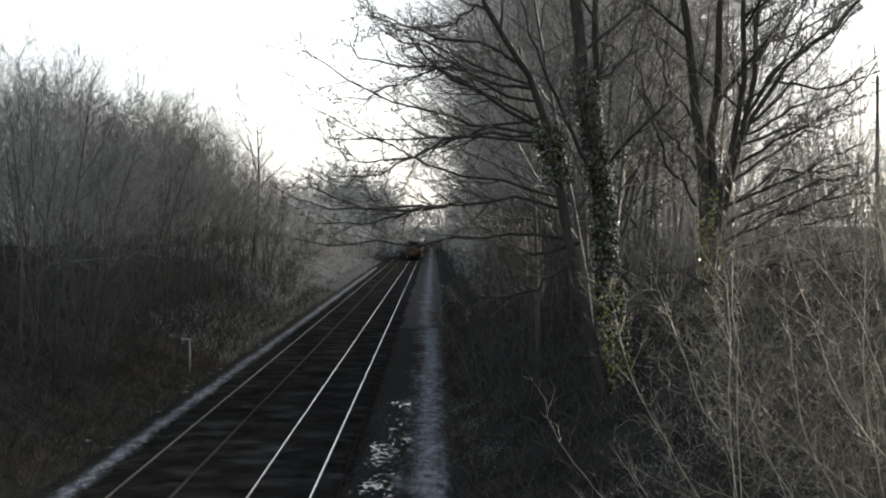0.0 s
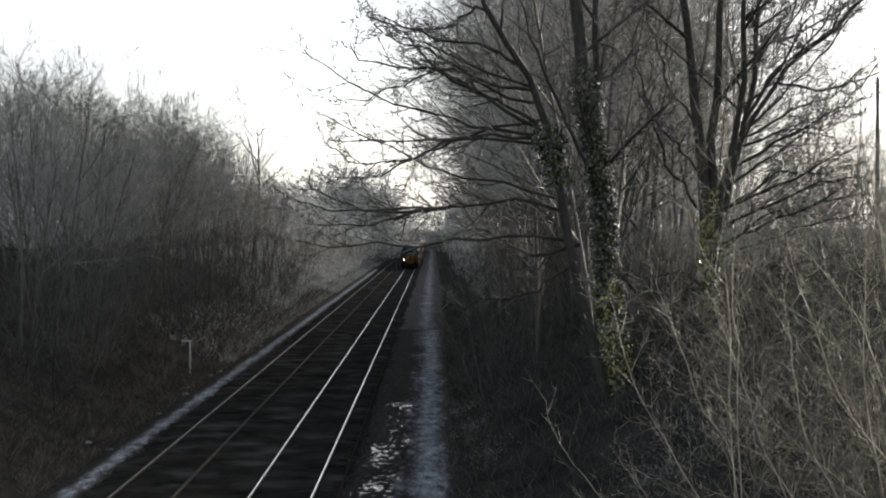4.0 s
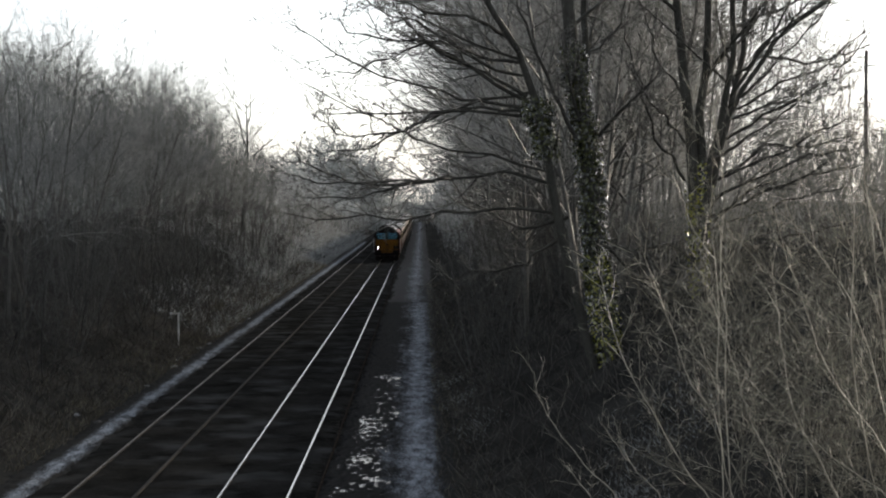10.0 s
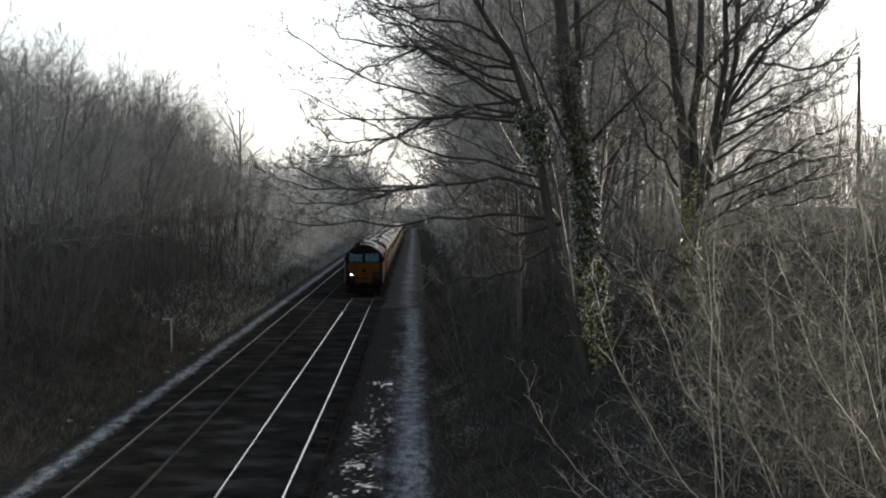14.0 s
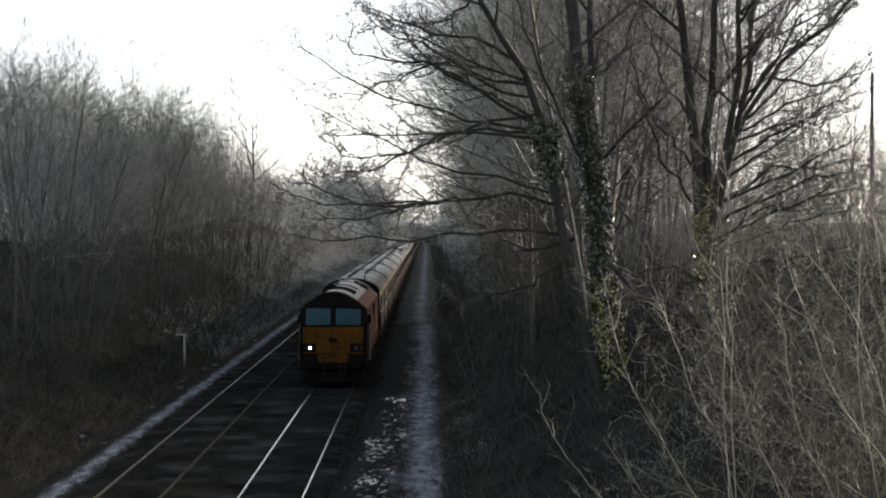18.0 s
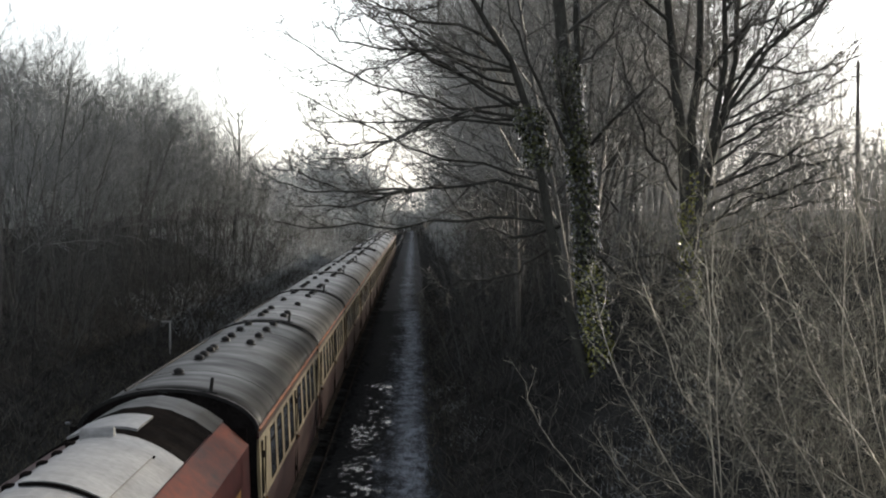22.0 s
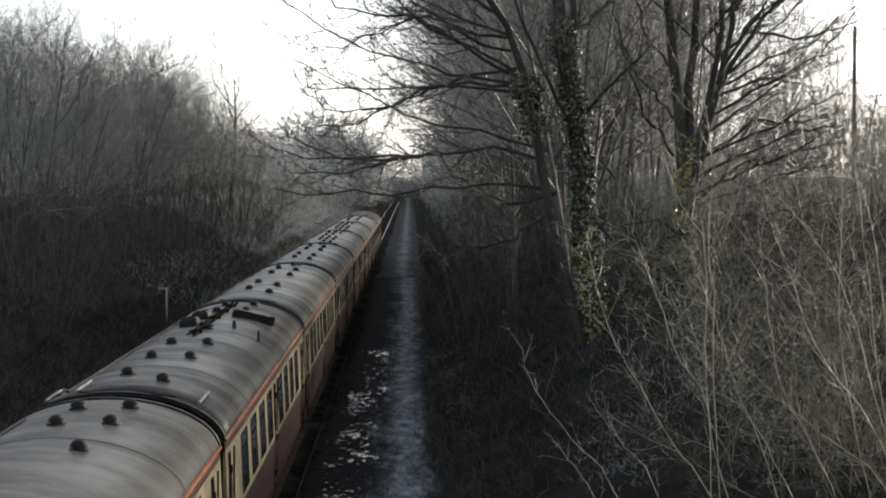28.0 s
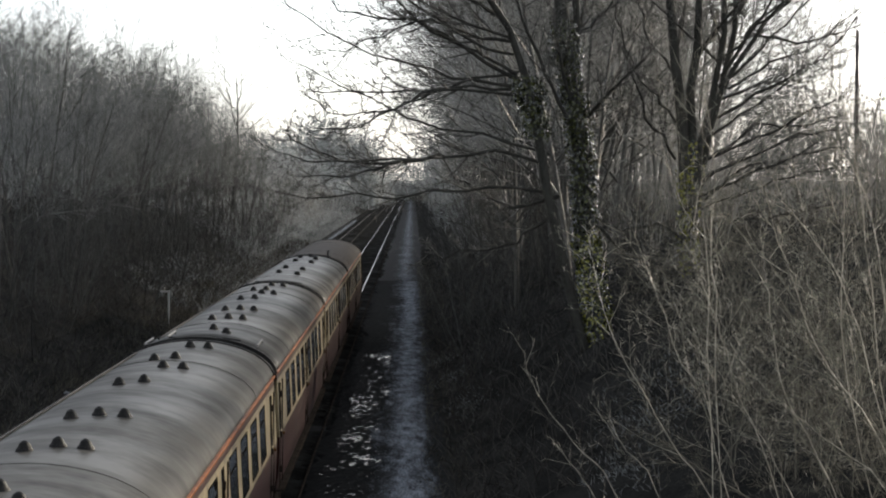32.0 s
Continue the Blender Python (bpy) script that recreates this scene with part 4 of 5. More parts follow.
random.seed(11)
left_kind = [tree_thing("bare_tree", bare_tree(20 + k, 9.1, 0.062, 3, 14, 9, 10, 40, 0.32, 0.06, 0.0048, 0.17, False, 0.12), M_twig, "tall slim leafless tree with frosted twigs on the bank", "trees on the bank", M_near_twig) for k in range(4)]
right_kind = [tree_thing("bare_tree", bare_tree(40 + k, 18.0, 0.10, 2, 22, 9, 6, 50, 0.2, 0.04, 0.0085, 0.12, False, 0.13), M_dark_twig, "tall leafless tree with dense fine twigs on the bank", "trees on the bank", M_near_twig) for k in range(4)]
sapling_kind = [tree_thing("sapling", bare_tree(80 + k, 4.6, 0.024, 4, 9, 6, 4, 42, 0.08, 0.04, 0.0045, 0.34, True, 0.14), M_dark_twig, "leafless many-stemmed sapling on the wooded bank", "saplings on the bank") for k in range(3)]
# Saplings coloured dark for the shade under the trees.
shaded_kind = [tree_thing("sapling", bare_tree(180 + k, 4.6, 0.024, 4, 9, 6, 4, 46, 0.06, 0.03, 0.0045, 0.36, True, 0.14), M_shade_twig, "dark leafless blackthorn bush on the wooded bank", "saplings on the bank") for k in range(3)]
hazy_kind = [tree_thing("bare_tree", bare_tree(140 + k, 18.0, 0.09, 2, 22, 9, 6, 50, 0.2, 0.04, 0.0095, 0.12, False, 0.13), M_haze_twig, "tall leafless tree with rimed fine twigs beside the line", "trees on the bank", M_near_twig) for k in range(2)]
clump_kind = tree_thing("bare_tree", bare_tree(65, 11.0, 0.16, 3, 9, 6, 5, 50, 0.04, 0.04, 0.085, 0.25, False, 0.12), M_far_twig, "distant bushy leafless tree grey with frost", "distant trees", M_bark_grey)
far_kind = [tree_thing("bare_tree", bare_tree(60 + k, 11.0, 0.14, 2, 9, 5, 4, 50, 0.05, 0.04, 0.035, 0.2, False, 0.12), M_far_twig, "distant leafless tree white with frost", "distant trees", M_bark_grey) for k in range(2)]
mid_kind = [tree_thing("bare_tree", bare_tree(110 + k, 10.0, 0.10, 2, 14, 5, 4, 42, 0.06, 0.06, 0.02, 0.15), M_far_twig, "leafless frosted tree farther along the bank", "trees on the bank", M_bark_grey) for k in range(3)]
LONE_PLAN = [
    (9, 6, 0.035, 0.02, 12, 44, 0.50, 0.46),
    (7, 4, 0.09, 0.04, 9, 40, 0.46, 0.2),
    (4, 3, 0.11, 0.02, 8, 42, 0.5, 0.12),
    (2, 3, 0.14, 0.0, 0, 0, 0, 0),
    2,
]
lone_wood = Wood(97, 0.011)
lone_wood.limb((0, 0, -0.4), (0.03, 0, 1), 11.4, 0.17, 0, LONE_PLAN)
lone_kind = tree_thing("bare_tree", (lone_wood.mesh("trunk", "trunk"), lone_wood.mesh("crown", "crown")), M_near_twig, "lone leafless tree with round crown above the bank")

coarse = [as_arrays(o) for o in far_kind]
middle = [as_arrays(o) for o in mid_kind]
# wood on the left bank
spots = [(-15.5, y) for y in range(74, 192, 5)] + [(-19.5, y) for y in range(90, 200, 6)]
joined_wood("back_wood", coarse, [(-24 - 4 * (k % 2), 100 + 3.5 * k) for k in range(34)] + [(-35 - 5 * (k % 2), 150 + 4.5 * k) for k in range(24)], (0.75, 1.0), M_twig, "grey leafless wood behind the bank trees")
stand(left_kind, spots, (0.85, 1.15))
spots = [(-12.8, y) for y in range(150, 200, 6)]
stand(shaded_kind, spots, (0.7, 1.15), (1.0, 2.0))
stand(shaded_kind, [(-12.4 - 1.3 * (k % 4), 66 + 2.2 * k) for k in range(40)], (0.75, 1.3), (0.6, 1.0))
spots = [(-12.5 - 3 * (k % 2), 202 + 9 * k) for k in range(14)]
stand(sapling_kind, spots, (1.0, 1.5), (1.0, 2.0))
stand(mid_kind, [(-15.5 - 4 * (k % 3), 203 + 3.2 * k) for k in range(40)], (0.5, 0.72))
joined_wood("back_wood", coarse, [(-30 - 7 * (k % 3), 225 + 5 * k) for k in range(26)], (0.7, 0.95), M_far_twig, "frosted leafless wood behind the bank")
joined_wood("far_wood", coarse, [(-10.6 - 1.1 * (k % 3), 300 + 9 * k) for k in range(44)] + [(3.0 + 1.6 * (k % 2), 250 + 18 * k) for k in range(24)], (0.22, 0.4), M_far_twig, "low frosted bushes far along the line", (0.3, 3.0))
# unseen wood beside and behind the bridge, added to block sky light
joined_wood("back_wood", coarse, [(-15 - 4 * (k % 2), -40 + 6 * k) for k in range(14)] + [(11 + 3 * (k % 2), -40 + 8 * k) for k in range(8)], (0.9, 1.2), M_twig, "grey leafless wood on both banks by the bridge")
# wood on the right bank
stand(right_kind, [(5.6, 68), (7.6, 78), (6.6, 74)], (0.95, 1.1), (0.3, 1.0))
stand(hazy_kind, [(6.4, y) for y in range(120, 220, 12)], (0.9, 1.15), (0.8, 2.0))
spots = [(4.6, 80), (4.6, 92), (4.6, 104)] + [(7.5, y) for y in range(84, 170, 13)] + [(10.5, y) for y in range(84, 150, 13)]
stand(right_kind, spots, (0.85, 1.15), (0.8, 2.0))
stand(right_kind, [(10.4, 82), (12.0, 92), (13.4, 99), (15.0, 106)], (0.9, 1.1), (0.3, 1.0))
stand(right_kind, [(14.6, 84), (16.2, 88), (17.6, 92), (19.2, 96), (20.6, 99)], (0.46, 0.6), (0.4, 1.0))
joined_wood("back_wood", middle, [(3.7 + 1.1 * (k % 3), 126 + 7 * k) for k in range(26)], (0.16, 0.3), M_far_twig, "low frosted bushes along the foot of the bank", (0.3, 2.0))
stand(hazy_kind, [(5.8 + 0.5 * (k % 3), 86 + 6.5 * k) for k in range(16)], (1.05, 1.3), (0.3, 1.0))
stand(shaded_kind, [(4.6 + 1.1 * (k % 4), 82 + 3.4 * k) for k in range(18)], (1.3, 1.9), (0.5, 1.0))
stand(shaded_kind, [(3.0, y) for y in range(60, 150, 8)] + [(5.5, y) for y in range(58, 130, 9)], (0.75, 1.2), (1.0, 2.0))
spots = [(8.5, y) for y in range(62, 110, 8)] + [(12, y) for y in range(64, 100, 8)] + [(15, y) for y in range(70, 100, 8)]
stand(sapling_kind, spots, (0.75, 1.2), (1.0, 2.0))
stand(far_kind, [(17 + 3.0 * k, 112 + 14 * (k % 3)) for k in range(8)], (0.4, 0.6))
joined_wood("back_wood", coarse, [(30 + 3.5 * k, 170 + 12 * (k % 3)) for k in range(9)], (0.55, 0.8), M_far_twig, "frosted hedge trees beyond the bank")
stand(sapling_kind, [(16 + 1.6 * (k % 5), 78 + 3.2 * k) for k in range(14)] + [(13 + 1.5 * (k % 6), 72 + 2.0 * k) for k in range(16)], (0.95, 1.3), (0.8, 1.5))
# Rows hidden behind the bank trees, added to shade the left bank.
joined_wood("back_wood", coarse, [(16 + 4 * (k % 4), 122 + 28 * (k % 4) + 3.0 * k) for k in range(30)], (1.1, 1.4), M_dark_twig, "dark leafless wood behind the bank trees")
# Out of view to the right; added to keep sun off the train.
joined_wood("back_wood", coarse, [(17.5 + 3.4 * (k % 3), 47 + 2.3 * k) for k in range(12)], (0.8, 1.05), M_dark_twig, "dark leafless wood on the bank beside the bridge")
joined_wood("back_wood", coarse, [(17.5 + 1.5 * (k % 7), 96 + 3.0 * (k % 9)) for k in range(14)], (0.45, 0.62), M_dark_twig, "low leafless wood on top of the bank")
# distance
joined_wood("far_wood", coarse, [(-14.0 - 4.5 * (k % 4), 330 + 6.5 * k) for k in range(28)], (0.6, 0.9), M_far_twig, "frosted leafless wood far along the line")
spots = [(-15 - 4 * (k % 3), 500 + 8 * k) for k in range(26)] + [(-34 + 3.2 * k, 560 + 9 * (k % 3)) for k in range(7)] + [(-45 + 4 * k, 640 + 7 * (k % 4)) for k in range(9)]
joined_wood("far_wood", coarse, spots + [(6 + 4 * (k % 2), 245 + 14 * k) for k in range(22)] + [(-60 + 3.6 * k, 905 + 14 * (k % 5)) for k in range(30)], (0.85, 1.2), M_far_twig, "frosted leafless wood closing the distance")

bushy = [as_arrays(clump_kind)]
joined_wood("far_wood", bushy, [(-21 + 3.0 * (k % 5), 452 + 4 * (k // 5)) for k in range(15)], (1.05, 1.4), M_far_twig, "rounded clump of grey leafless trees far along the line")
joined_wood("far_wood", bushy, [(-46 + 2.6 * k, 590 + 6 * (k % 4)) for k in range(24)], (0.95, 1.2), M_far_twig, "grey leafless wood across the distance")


def bring(ob, x, y, size=1.0):
    ob.location = (x, y, bank(x, y) - 0.1)
    ob.scale = (size,) * 3


bring(lone_kind, -16.8, 194, 1.25)
for k, ob in enumerate(left_kind):
    bring(ob, -17.0 - k, 88 + 21 * k)
for k, ob in enumerate(right_kind):
    bring(ob, 6.4 + 1.1 * k, 79 + 11 * k)
bring(clump_kind, -30, 470)
for k, ob in enumerate(hazy_kind):
    bring(ob, 6.6, 128 + 40 * k)
for k, ob in enumerate(mid_kind):
    bring(ob, -18.0 - 2 * k, 215 + 18 * k, 0.65)
for k, ob in enumerate(sapling_kind):
    bring(ob, 8.2 + 2.0 * k, 70 + 5 * k)
for k, ob in enumerate(shaded_kind):
    bring(ob, -13.2 - 1.0 * k, 80 + 9 * k, 1.1)
for k, ob in enumerate(far_kind):
    bring(ob, -22 - 6 * k, 420 + 30 * k)


# the two big ivied trees that lean over the line
def world_at(u, v, d):
    """A place at the distance d ahead, u and v in thousandths of it to the right of and above the eye."""
    return Vector((u * d / 1000, d, EYE + v * d / 1000))


BIG_PLAN = [
    (8, 8, 0.05, 0.02, 4, 45, 0.35, 0.45),
    (8, 6, 0.06, 0.0, 17, 34, 0.30, 0.12),
    (6, 4, 0.12, 0.035, 8, 38, 0.5, 0.10),
    (4, 3, 0.15, 0.04, 5, 40, 0.5, 0.1),
    (3, 3, 0.16, 0.03, 0, 0, 0, 0),
    2,
]


LIMB_PLAN = [
    (8, 8, 0.05, 0.02, 4, 45, 0.35, 0.45),
    (13, 6, 0.06, 0.0, 18, 38, 0.21, 0.16),
    (6, 4, 0.08, 0.05, 8, 38, 0.42, 0.12),
    (4, 3, 0.10, 0.07, 4, 38, 0.5, 0.12),
    (2, 3, 0.12, 0.05, 0, 0, 0, 0),
    2,
]


def guided(w, stations, d0, d1, r0, r1, level, plan, points=9, sway=0.04):
    """A limb along a few stations (thousandths), from the distance d0 to d1."""
    n = len(stations)
    pts = []
    for k in range(points):
        q = k / (points - 1) * (n - 1)
        i = min(int(q), n - 2)
        f = q - i
        a, b = stations[i], stations[i + 1]
        d = d0 + (d1 - d0) * k / (points - 1)
        p = world_at(a[0] + (b[0] - a[0]) * f, a[1] + (b[1] - a[1]) * f, d)
        if 0 < k:
            p += Vector((w.rng.gauss(0, sway), w.rng.gauss(0, sway * 2.5), w.rng.gauss(0, sway)))
        pts.append(p)
    radii = [r0 + (r1 - r0) * k / (points - 1) for k in range(points)]
    ways = [(b - a).normalized() for a, b in zip(pts, pts[1:])]
    length = sum((b - a).length for a, b in zip(pts, pts[1:]))
    w.grown(pts, radii, [ways[0]] + ways, length, level, plan)
    return pts


def ivy_mesh(rng, lines, count, reach, size=0.07):
    """Ivy: many small pointed leaves clasping the stems."""
    V, F = [], []
    for k in range(count):
        pts = rng.choice(lines)
        q = rng.random() * (len(pts) - 1)
        i = min(int(q), len(pts) - 2)
        p = pts[i].lerp(pts[i + 1], q - i)
        a = rng.uniform(0, 6.283)
        r = reach * (0.5 + 0.6 * abs(noise.noise(p * 1.1)) + 0.5 * rng.random())
        out = Vector((math.cos(a), math.sin(a), rng.uniform(-0.3, 0.4)))
        c = p + out * r
        nrm = (out + Vector((rng.gauss(0, 0.4), rng.gauss(0, 0.4), rng.gauss(0, 0.4) + 0.3))).normalized()
        u = nrm.orthogonal().normalized()
        u = Matrix.Rotation(rng.uniform(0, 6.283), 3, nrm) @ u
        v = nrm.cross(u)
        s = size * rng.uniform(0.6, 1.3)
        b = len(V)
        V += [c - u * s, c - v * s * 0.75 + nrm * s * 0.15, c + u * s, c + v * s * 0.75 + nrm * s * 0.15]
        F.append((b, b + 1, b + 2, b + 3))
    return arrays_mesh("ivy", np.array([tuple(p) for p in V]), np.array(F))


def near_tree():
    w = Wood(5, 0.009)
    t = tagged(new("ivied_tree"), "big leafless tree with ivied trunks reaching over the railway", "tree")
    stems = [
        guided(w, [(92, -103), (86, -40), (79, 20), (73, 70), (68, 112), (64, 150)], 55.5, 54.5, 0.27, 0.13, 0, BIG_PLAN),
        guided(w, [(88, -100), (72, -40), (64, 0), (57, 33), (50, 64), (38, 84), (26, 102), (14, 130)], 55.2, 53.5, 0.14, 0.06, 0, BIG_PLAN),
        guided(w, [(94, -100), (84, -30), (79, 40), (77, 90), (80, 140)], 55.8, 56.5, 0.14, 0.07, 0, BIG_PLAN),
    ]
    low = [
        [(62, 8), (35, 15), (1, 9), (-21, 8), (-45, 9), (-72, 14)],
        [(15, 11), (-2, 9), (-18, 5), (-34, 1), (-60, 1)],
        [(1, 9), (-15, 7), (-34, 9), (-55, 17), (-64, 26)],
        [(64, -6), (36, -2), (9, -6), (-8, -10), (-27, -8), (-51, -8), (-72, -5)],
        [(66, -18), (50, -30), (30, -34), (4, -38)],
        [(70, -8), (48, -14), (36, -8), (20, 2), (6, 18)],
        [(84, -20), (104, -36), (122, -40), (136, -30)],
    ]
    middle_limbs = [
        [(60, 14), (35, 21), (20, 25), (4, 28), (-8, 33), (-27, 41), (-46, 51), (-64, 60)],
        [(52, 40), (23, 43), (4, 41), (-8, 33), (-25, 31), (-40, 31), (-52, 43)],
        [(52, 52), (23, 47), (4, 39), (-11, 32), (-31, 24), (-51, 25)],
        [(54, 42), (35, 45), (7, 43), (-15, 42), (-37, 41), (-53, 43)],
        [(52, 44), (26, 48), (9, 52), (-8, 57), (-31, 64), (-51, 77), (-64, 86)],
        [(48, 60), (35, 63), (15, 74), (1, 75), (-14, 69), (-31, 62), (-51, 61)],
    ]
    high = [
        [(50, 48), (35, 56), (9, 71), (-2, 77), (-18, 77), (-36, 82), (-41, 94)],
        [(50, 50), (35, 58), (23, 64), (4, 74), (-7, 84), (-12, 94), (-27, 97)],
        [(42, 78), (35, 82), (23, 89), (1, 92), (-18, 98), (-33, 107)],
        [(33, 92), (23, 107), (15, 101), (4, 94), (-15, 96), (-38, 103)],
        [(48, 66), (30, 68), (12, 76), (-4, 86), (-20, 90), (-30, 100)],
        [(74, 30), (60, 60), (46, 92), (40, 120)],
        [(72, 60), (92, 80), (104, 110)],
    ]
    limbs = low + middle_limbs + high
    for k, s in enumerate(limbs):
        guided(w, s, 54.8, 54.8 + w.rng.uniform(-4.5, 3.0), w.rng.uniform(0.042, 0.06), 0.013, 1, LIMB_PLAN, 13, 0.045)
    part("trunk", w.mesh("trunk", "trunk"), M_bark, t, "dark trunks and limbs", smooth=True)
    part("crown", w.mesh("crown", "crown"), M_near_twig, t, "fine bare twigs")
    lines = [[p for p in stems[0] if p.z < 6.2], [p for p in stems[2] if p.z < 5.8], [p for p in stems[0] if p.z < 5.0]]
    part("ivy", ivy_mesh(random.Random(3), lines, 3600, 0.36, 0.05), M_ivy, t, "glossy green ivy leaves on the trunk")
    part("ivy", ivy_mesh(random.Random(6), [[p for p in stems[1] if 6.0 < p.z < 9.2]] + 4 * [[p for p in stems[0] if 1.4 < p.z < 11]] + 2 * [[p for p in stems[2] if 1.4 < p.z < 10]], 12000, 0.36, 0.045), M_ivy_dark, t, "sparse ivy leaves higher on the stems")
    return t


def second_tree():
    w = Wood(8, 0.009)
    t = tagged(new("ivied_tree"), "leafless tree forking into many upright stems, ivy below", "tree")
    stems = [
        guided(w, [(136, -90), (131, -20), (129, 26), (126, 57), (123, 85), (120, 112), (118, 150)], 58.5, 58, 0.2, 0.08, 0, BIG_PLAN),
        guided(w, [(135, -60), (133, 10), (134, 47), (136, 77), (138, 110), (140, 150)], 58.3, 59, 0.16, 0.07, 0, BIG_PLAN),
        guided(w, [(134, -30), (138, 10), (143, 36), (147, 66), (149, 110), (150, 150)], 58.2, 58, 0.13, 0.055, 0, BIG_PLAN),
        guided(w, [(134, -30), (140, 10), (146, 36), (150, 51), (154, 77), (155, 109), (158, 150)], 58.6, 60, 0.12, 0.05, 0, BIG_PLAN),
        guided(w, [(145, 36), (160, 64), (172, 80), (190, 94), (205, 108), (220, 125)], 58.2, 57, 0.075, 0.035, 0, BIG_PLAN),
    ]
    limbs = [
        [(146, 44), (160, 56), (178, 74), (196, 96), (210, 112)],
        [(150, 60), (170, 78), (186, 96), (198, 116)],
        [(140, 20), (162, 34), (184, 50), (212, 66)],
        [(140, 0), (160, 10), (186, 22), (212, 26)],
        [(138, -14), (160, -6), (190, 4), (215, 8)],
        [(126, 10), (112, 30), (104, 56), (96, 86)],
        [(132, -30), (118, -20), (100, -24), (88, -18)],
        [(144, -20), (170, -18), (200, -12), (220, -4)],
        [(142, 66), (160, 86), (176, 104), (190, 120)],
        [(152, 84), (172, 92), (194, 104), (215, 118)],
        [(146, 30), (170, 44), (196, 58), (216, 84)],
        [(140, 10), (166, 20), (192, 34), (214, 44)],
        [(134, -8), (160, 2), (186, 12), (214, 18)],
        [(150, 100), (164, 112), (176, 124)],
    ]
    limbs += [
        [(154, 59), (165, 78), (186, 90), (200, 104), (216, 124)],
        [(148, 50), (166, 76), (178, 98), (188, 118)],
        [(163, 70), (185, 66), (204, 70), (220, 79)],
        [(151, 44), (171, 57), (190, 62), (217, 86)],
        [(146, 38), (166, 46), (186, 48), (208, 56)],
        [(142, 10), (164, 26), (188, 26), (214, 34)],
        [(140, -10), (158, 6), (176, 8), (200, 20)],
        [(126, 50), (114, 66), (106, 90), (100, 116)],
        [(128, 26), (116, 40), (108, 48), (98, 66)],
    ]
    for s in limbs:
        guided(w, s, 58.4, 58.4 + w.rng.uniform(-3, 4), w.rng.uniform(0.036, 0.055), 0.014, 1, LIMB_PLAN, 13, 0.04)
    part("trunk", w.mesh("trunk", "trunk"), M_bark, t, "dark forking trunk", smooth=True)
    part("crown", w.mesh("crown", "crown"), M_near_twig, t, "fine bare twigs")
    lines = [[p for p in s if p.z < 8.0] for s in stems[:2]]
    part("ivy", ivy_mesh(random.Random(4), lines, 2400, 0.28, 0.055), M_ivy, t, "glossy green ivy leaves")
    return t


near_tree()
second_tree()

# ---- pale shrubs on the near bank ----
SHRUB = [
    (12, 4, 0.05, 0.02, 17, 36, 0.20, 0.15),
    (7, 3, 0.08, 0.03, 5, 40, 0.42, 0.12),
    (4, 3, 0.11, 0.03, 3, 40, 0.5, 0.15),
    (3, 3, 0.12, 0.03, 0, 0, 0, 0),
    9,
]
SPARSE = [
    (12, 4, 0.05, 0.02, 9, 34, 0.22, 0.25),
    (6, 3, 0.07, 0.04, 3, 36, 0.40, 0.2),
    (4, 3, 0.09, 0.04, 0, 36, 0.45, 0.15),
    9,
]
SHRUB_FINE = [
    (10, 4, 0.13, -0.01, 13, 44, 0.36, 0.06),
    (7, 3, 0.17, 0.0, 8, 46, 0.46, 0.06),
    (3, 3, 0.2, 0.0, 9, 50, 0.55, 0.06),
    (2, 3, 0.22, 0.0, 0, 0, 0, 0),
    9,
]


def shrub(seed, x, y, stems, height, fan, lean, thick, plan, material, label):
    t = tagged(new("shrub"), label, "shrub", "shrubs on the near bank")
    t.location = (x, y, bank(x, y) - 0.1)
    rng = random.Random(seed)
    for k in range(stems):
        w = Wood(seed * 50 + k, 0.0023)
        a = radians(lean + fan * (2 * (k + 0.5) / stems - 1) + rng.uniform(-5, 5))
        w.limb((rng.gauss(0, 0.3), rng.gauss(0, 0.4), 0), (math.sin(a), rng.gauss(0, 0.2), math.cos(a)), height * rng.uniform(0.65, 1.1), thick * rng.uniform(0.7, 1.2), 0, plan)
        part("stem", w.mesh("stem", "trunk"), material, t)


STEM_SETS = (
    ([(122, -205), (93, -141), (80, -129), (65, -111), (57, -96), (53, -80)], [(140, -205), (114, -141), (99, -126), (86, -106)], [(108, -205), (86, -150), (76, -136), (68, -126)]),
    ([(176, -205), (137, -141), (127, -130), (116, -111), (104, -91), (97, -76), (90, -57), (86, -36), (82, -28)], [(172, -205), (148, -141), (142, -103), (130, -90), (120, -62), (111, -38), (104, -20)]),
    ([(146, -205), (145, -141), (144, -114), (142, -76), (143, -53), (142, -30), (133, -19), (124, -1), (116, 34)], [(152, -205), (147, -110), (146, -60), (143, -30), (145, 5), (142, 32), (136, 51)],
     [(192, -205), (170, -130), (156, -100), (148, -70), (140, -50)]),
    ([(258, -190), (223, -141), (199, -125), (183, -111), (164, -95), (148, -70)], [(222, -200), (200, -140), (178, -100), (172, -60), (166, -20)],
     [(255, -190), (223, -117), (204, -95), (191, -70), (182, -46), (174, -22), (168, 5)], [(205, -200), (178, -141), (170, -125), (156, -108), (136, -100)]),
    ([(250, -190), (223, -103), (217, -76), (204, -43), (188, -22), (177, -10)], [(252, -190), (232, -90), (226, -40), (217, 0), (196, 27), (181, 49)],
     [(245, -190), (226, -100), (220, -40), (212, 18), (202, 53), (198, 76)], [(232, -195), (214, -120), (206, -70), (208, -10), (204, 24)]),
)
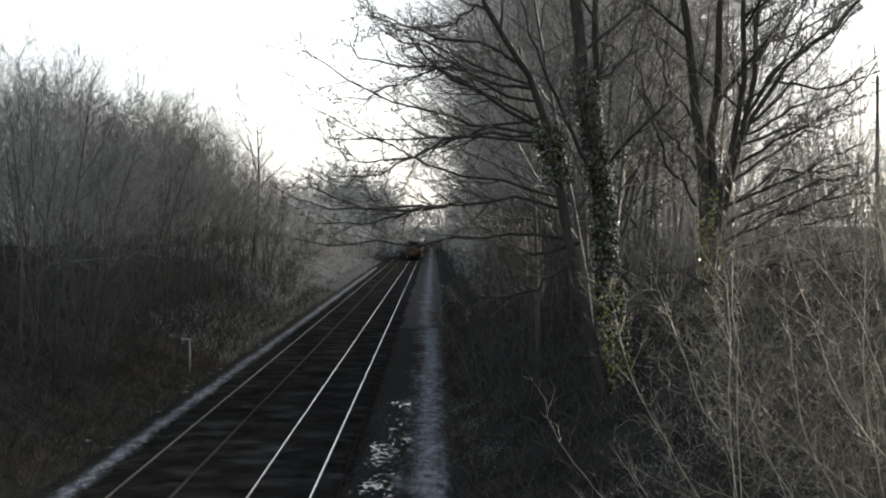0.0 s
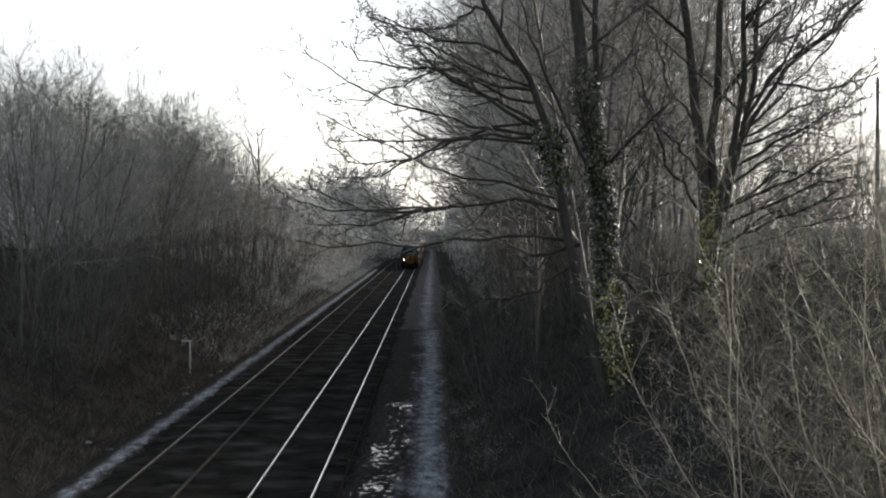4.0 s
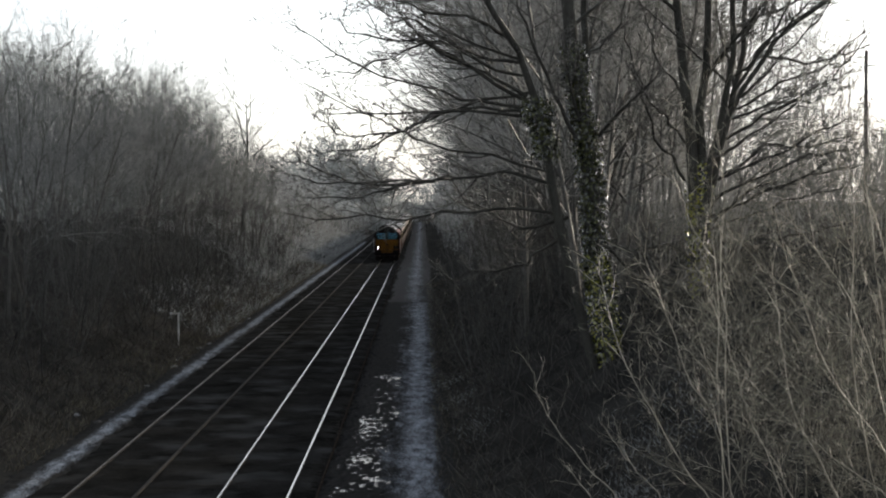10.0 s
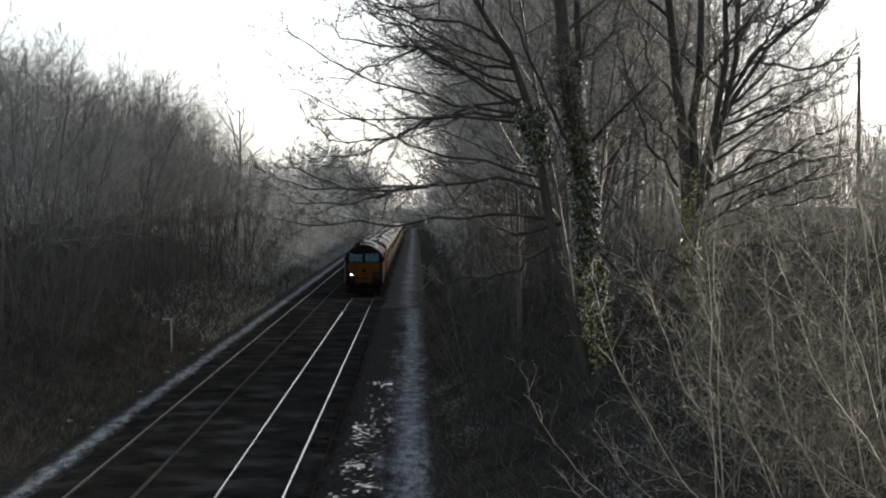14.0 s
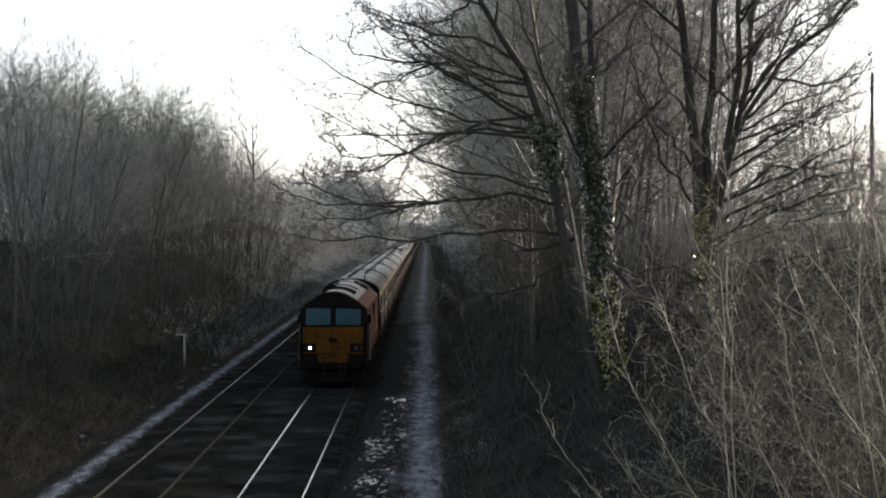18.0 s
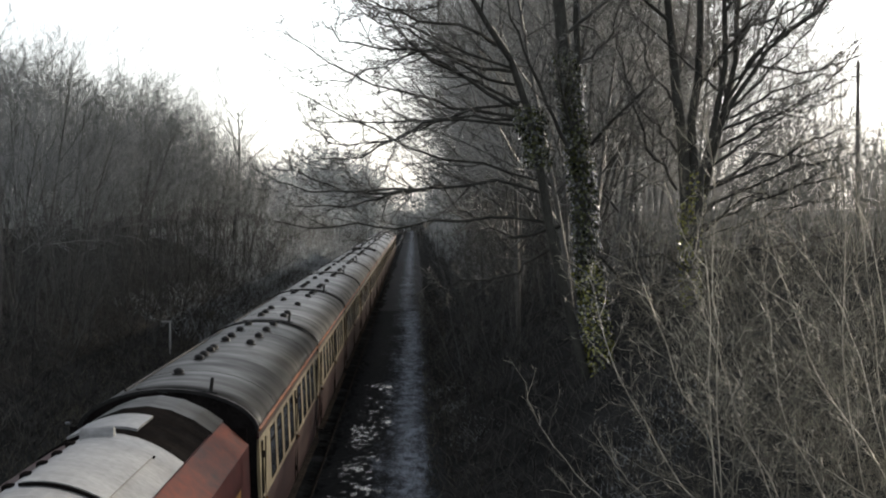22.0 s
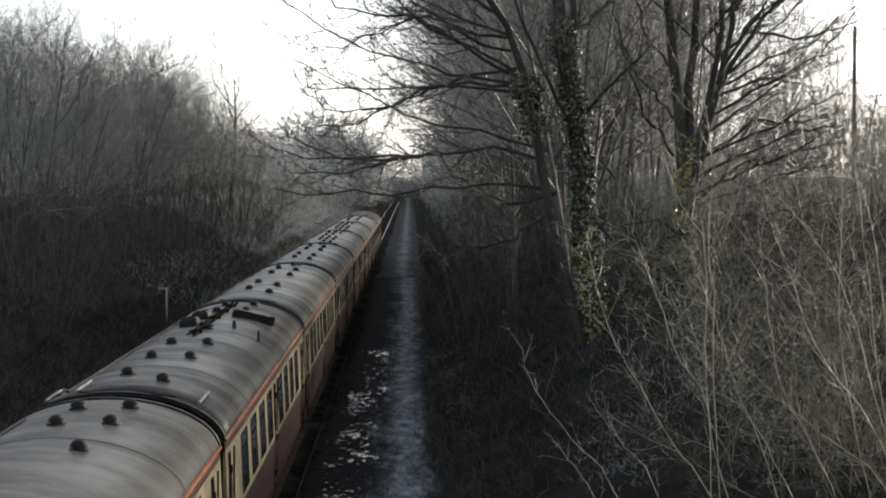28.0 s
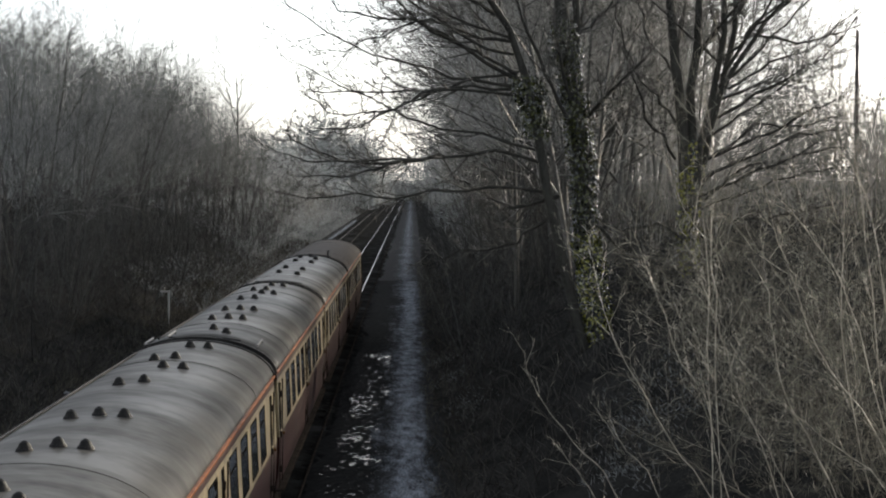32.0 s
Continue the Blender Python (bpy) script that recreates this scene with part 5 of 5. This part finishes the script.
for k, stems in enumerate(STEM_SETS):
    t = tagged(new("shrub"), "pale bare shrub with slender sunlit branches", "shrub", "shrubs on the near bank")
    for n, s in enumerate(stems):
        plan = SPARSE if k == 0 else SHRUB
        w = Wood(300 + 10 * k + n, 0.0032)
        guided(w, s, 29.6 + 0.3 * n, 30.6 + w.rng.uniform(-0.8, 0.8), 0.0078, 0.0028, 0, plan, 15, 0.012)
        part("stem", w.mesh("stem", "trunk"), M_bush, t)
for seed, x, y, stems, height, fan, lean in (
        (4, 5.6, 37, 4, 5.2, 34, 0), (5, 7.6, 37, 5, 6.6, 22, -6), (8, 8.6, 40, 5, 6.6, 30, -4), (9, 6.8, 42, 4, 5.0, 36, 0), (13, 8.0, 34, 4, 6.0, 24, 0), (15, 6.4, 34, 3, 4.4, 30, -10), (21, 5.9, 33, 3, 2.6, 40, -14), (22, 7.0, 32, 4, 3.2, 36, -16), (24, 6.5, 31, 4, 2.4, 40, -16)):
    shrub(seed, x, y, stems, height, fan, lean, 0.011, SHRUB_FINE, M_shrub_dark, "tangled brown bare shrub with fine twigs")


# ---- undergrowth ----
def thicket(name, seed, count, spot, tall, thick, bend, material, label, pts=4):
    """Countless thin dead stems on the bank, each a bent tapering blade of three sides."""
    w = Wood(seed)
    for k in range(count):
        x, y = spot(w.rng)
        p = Vector((x, y, bank(x, y) - 0.05))
        d = Vector((w.rng.gauss(0, bend), w.rng.gauss(0, bend), 1)).normalized()
        h = tall * w.rng.uniform(0.4, 1.3)
        line, rad = [p], [thick]
        for i in range(1, pts):
            d = (d + Vector((w.rng.gauss(0, bend * 0.6), w.rng.gauss(0, bend * 0.6), -0.12 * i * bend))).normalized()
            line.append(line[-1] + d * h / (pts - 1))
            rad.append(thick * (1 - 0.8 * i / (pts - 1)))
        w.add(line, rad, 3, "stuff")
    return tagged(part(name, w.mesh(name, "stuff"), material), label, "undergrowth", kind="stuff")


thicket("bank_scrub", 71, 6500, lambda r: (-10.2 - 7.5 * r.random() ** 1.3, 52 + 150 * r.random() ** 1.2), 1.0, 0.013, 0.6, M_scrub, "brown dead brambles and saplings on the bank")
thicket("bank_scrub", 72, 6500, lambda r: (0.9 + 9.5 * r.random(), 40 + 110 * r.random() ** 1.2), 1.0, 0.012, 0.6, M_scrub, "brown dead brambles and twigs under the trees")
thicket("bank_scrub", 78, 2200, lambda r: (9.0 + 17 * r.random(), 62 + 50 * r.random()), 1.9, 0.014, 0.4, M_scrub, "brown dead stems on top of the bank")
thicket("dead_grass", 73, 6000, lambda r: (-9.7 - 2.2 * r.random() ** 2, 50 + 160 * r.random()), 0.5, 0.008, 0.5, M_grass, "pale dead grass tufts along the bank foot", 3)
thicket("dead_grass", 74, 2500, lambda r: (0.4 + 1.3 * r.random() ** 2, 42 + 120 * r.random()), 0.4, 0.008, 0.5, M_grass, "pale dead grass tufts beside the path", 3)

thicket("weed_tufts", 75, 3500, lambda r: (-2.15 + 1.35 * r.random(), 42 + 110 * r.random() ** 1.3), 0.16, 0.006, 0.7, M_scrub, "dark dead weeds on the wet mud", 3)

# Pale grass lightens the far bank for haze as well as frost.
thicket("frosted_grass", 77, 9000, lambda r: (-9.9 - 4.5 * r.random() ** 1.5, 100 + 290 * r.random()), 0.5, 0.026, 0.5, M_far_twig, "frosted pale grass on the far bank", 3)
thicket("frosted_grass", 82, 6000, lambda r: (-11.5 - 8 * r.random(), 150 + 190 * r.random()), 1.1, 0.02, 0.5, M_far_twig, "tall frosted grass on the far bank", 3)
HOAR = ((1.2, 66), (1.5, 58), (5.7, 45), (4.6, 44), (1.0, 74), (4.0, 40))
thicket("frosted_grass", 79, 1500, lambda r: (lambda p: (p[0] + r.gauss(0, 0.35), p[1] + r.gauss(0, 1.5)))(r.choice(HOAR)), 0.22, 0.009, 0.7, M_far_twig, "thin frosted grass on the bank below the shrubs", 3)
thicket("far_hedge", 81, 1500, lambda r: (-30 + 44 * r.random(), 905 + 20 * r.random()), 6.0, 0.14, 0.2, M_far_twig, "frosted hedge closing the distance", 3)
TUFTS = ((-10.4, 64), (-10.6, 96), (-10.2, 112), (-11.5, 118), (-10.4, 140), (-12.0, 210), (-12.5, 250))
thicket("grass_clumps", 76, 1800, lambda r: (lambda p: (p[0] + r.gauss(0, 0.3), p[1] + r.gauss(0, 1.6)))(r.choice(TUFTS)), 0.45, 0.008, 0.6, M_grass, "pale dead grass clumps at the foot of the bank", 3)

def loose_stone(rng, size):
    """A flat broken lump with a few facets."""
    bm = bmesh.new()
    bmesh.ops.create_icosphere(bm, subdivisions=1, radius=size)
    for v in bm.verts:
        v.co = Vector((v.co.x * 1.5, v.co.y * 1.1, v.co.z * 0.55)) * rng.uniform(0.75, 1.25)
    return mesh_of("loose_stone", bm)


stone_rng = random.Random(17)
stone_meshes = [loose_stone(stone_rng, 0.06 + 0.022 * k) for k in range(5)]
for k in range(30):
    x, y = -9.55 - 0.9 * stone_rng.random() ** 2, 52 + 110 * stone_rng.random()
    stone = part("loose_stone", stone_meshes[k % 5], M_stone)
    stone.matrix_basis = pose(x, y, bank(x, y) + 0.03, 0, 0, stone_rng.uniform(0, 360))
    tagged(stone, "pale frosted stone lying at the foot of the bank", "stone", "stones at the bank foot")

# ---- small fixtures ----
post = tagged(new("marker_post"), "slim white marker post with bent top beside the track", "post")
post.location = (-10.75, 92.0, bank(-10.75, 92.0))
part("shaft", bx(-0.035, 0.035, -0.05, 0.05, -0.2, 1.48, 0.012), M_post, post, "weathered white shaft")
part("arm", bx(-0.36, -0.051, -0.04, 0.04, 1.40, 1.47, 0.01), M_post, post)
pole = tagged(new("telegraph_pole"), "dark timber pole standing among the trees", "pole")
pole.location = (17.05, 80.0, bank(17.05, 80))
part("shaft", rd((0, 0, -0.3), (0, 0, 12.15 - bank(17.05, 80)), 0.09, 0.07, 12), M_pole, pole)
part("cap", rd((0, 0, 12.15 - bank(17.05, 80)), (0, 0, 12.25 - bank(17.05, 80)), 0.09, 0.04, 12), M_pole, pole)


def motions():
    """The train runs towards the bridge and under it; each vehicle keeps its place behind the one before."""
    times = [0.0, 0.1, 0.3, 1.0] + [2.0 * k for k in range(1, 16)] + [31.0, 31.7, 31.9, 32.0]
    for k, vehicle in enumerate(TRAIN):
        back = 0.0 if k == 0 else LOCO + COACH * (k - 1)
        walk(vehicle, [(t, pose(-3.69, 390.2 - 17.2 * t + back, 0)) for t in times])


motions()
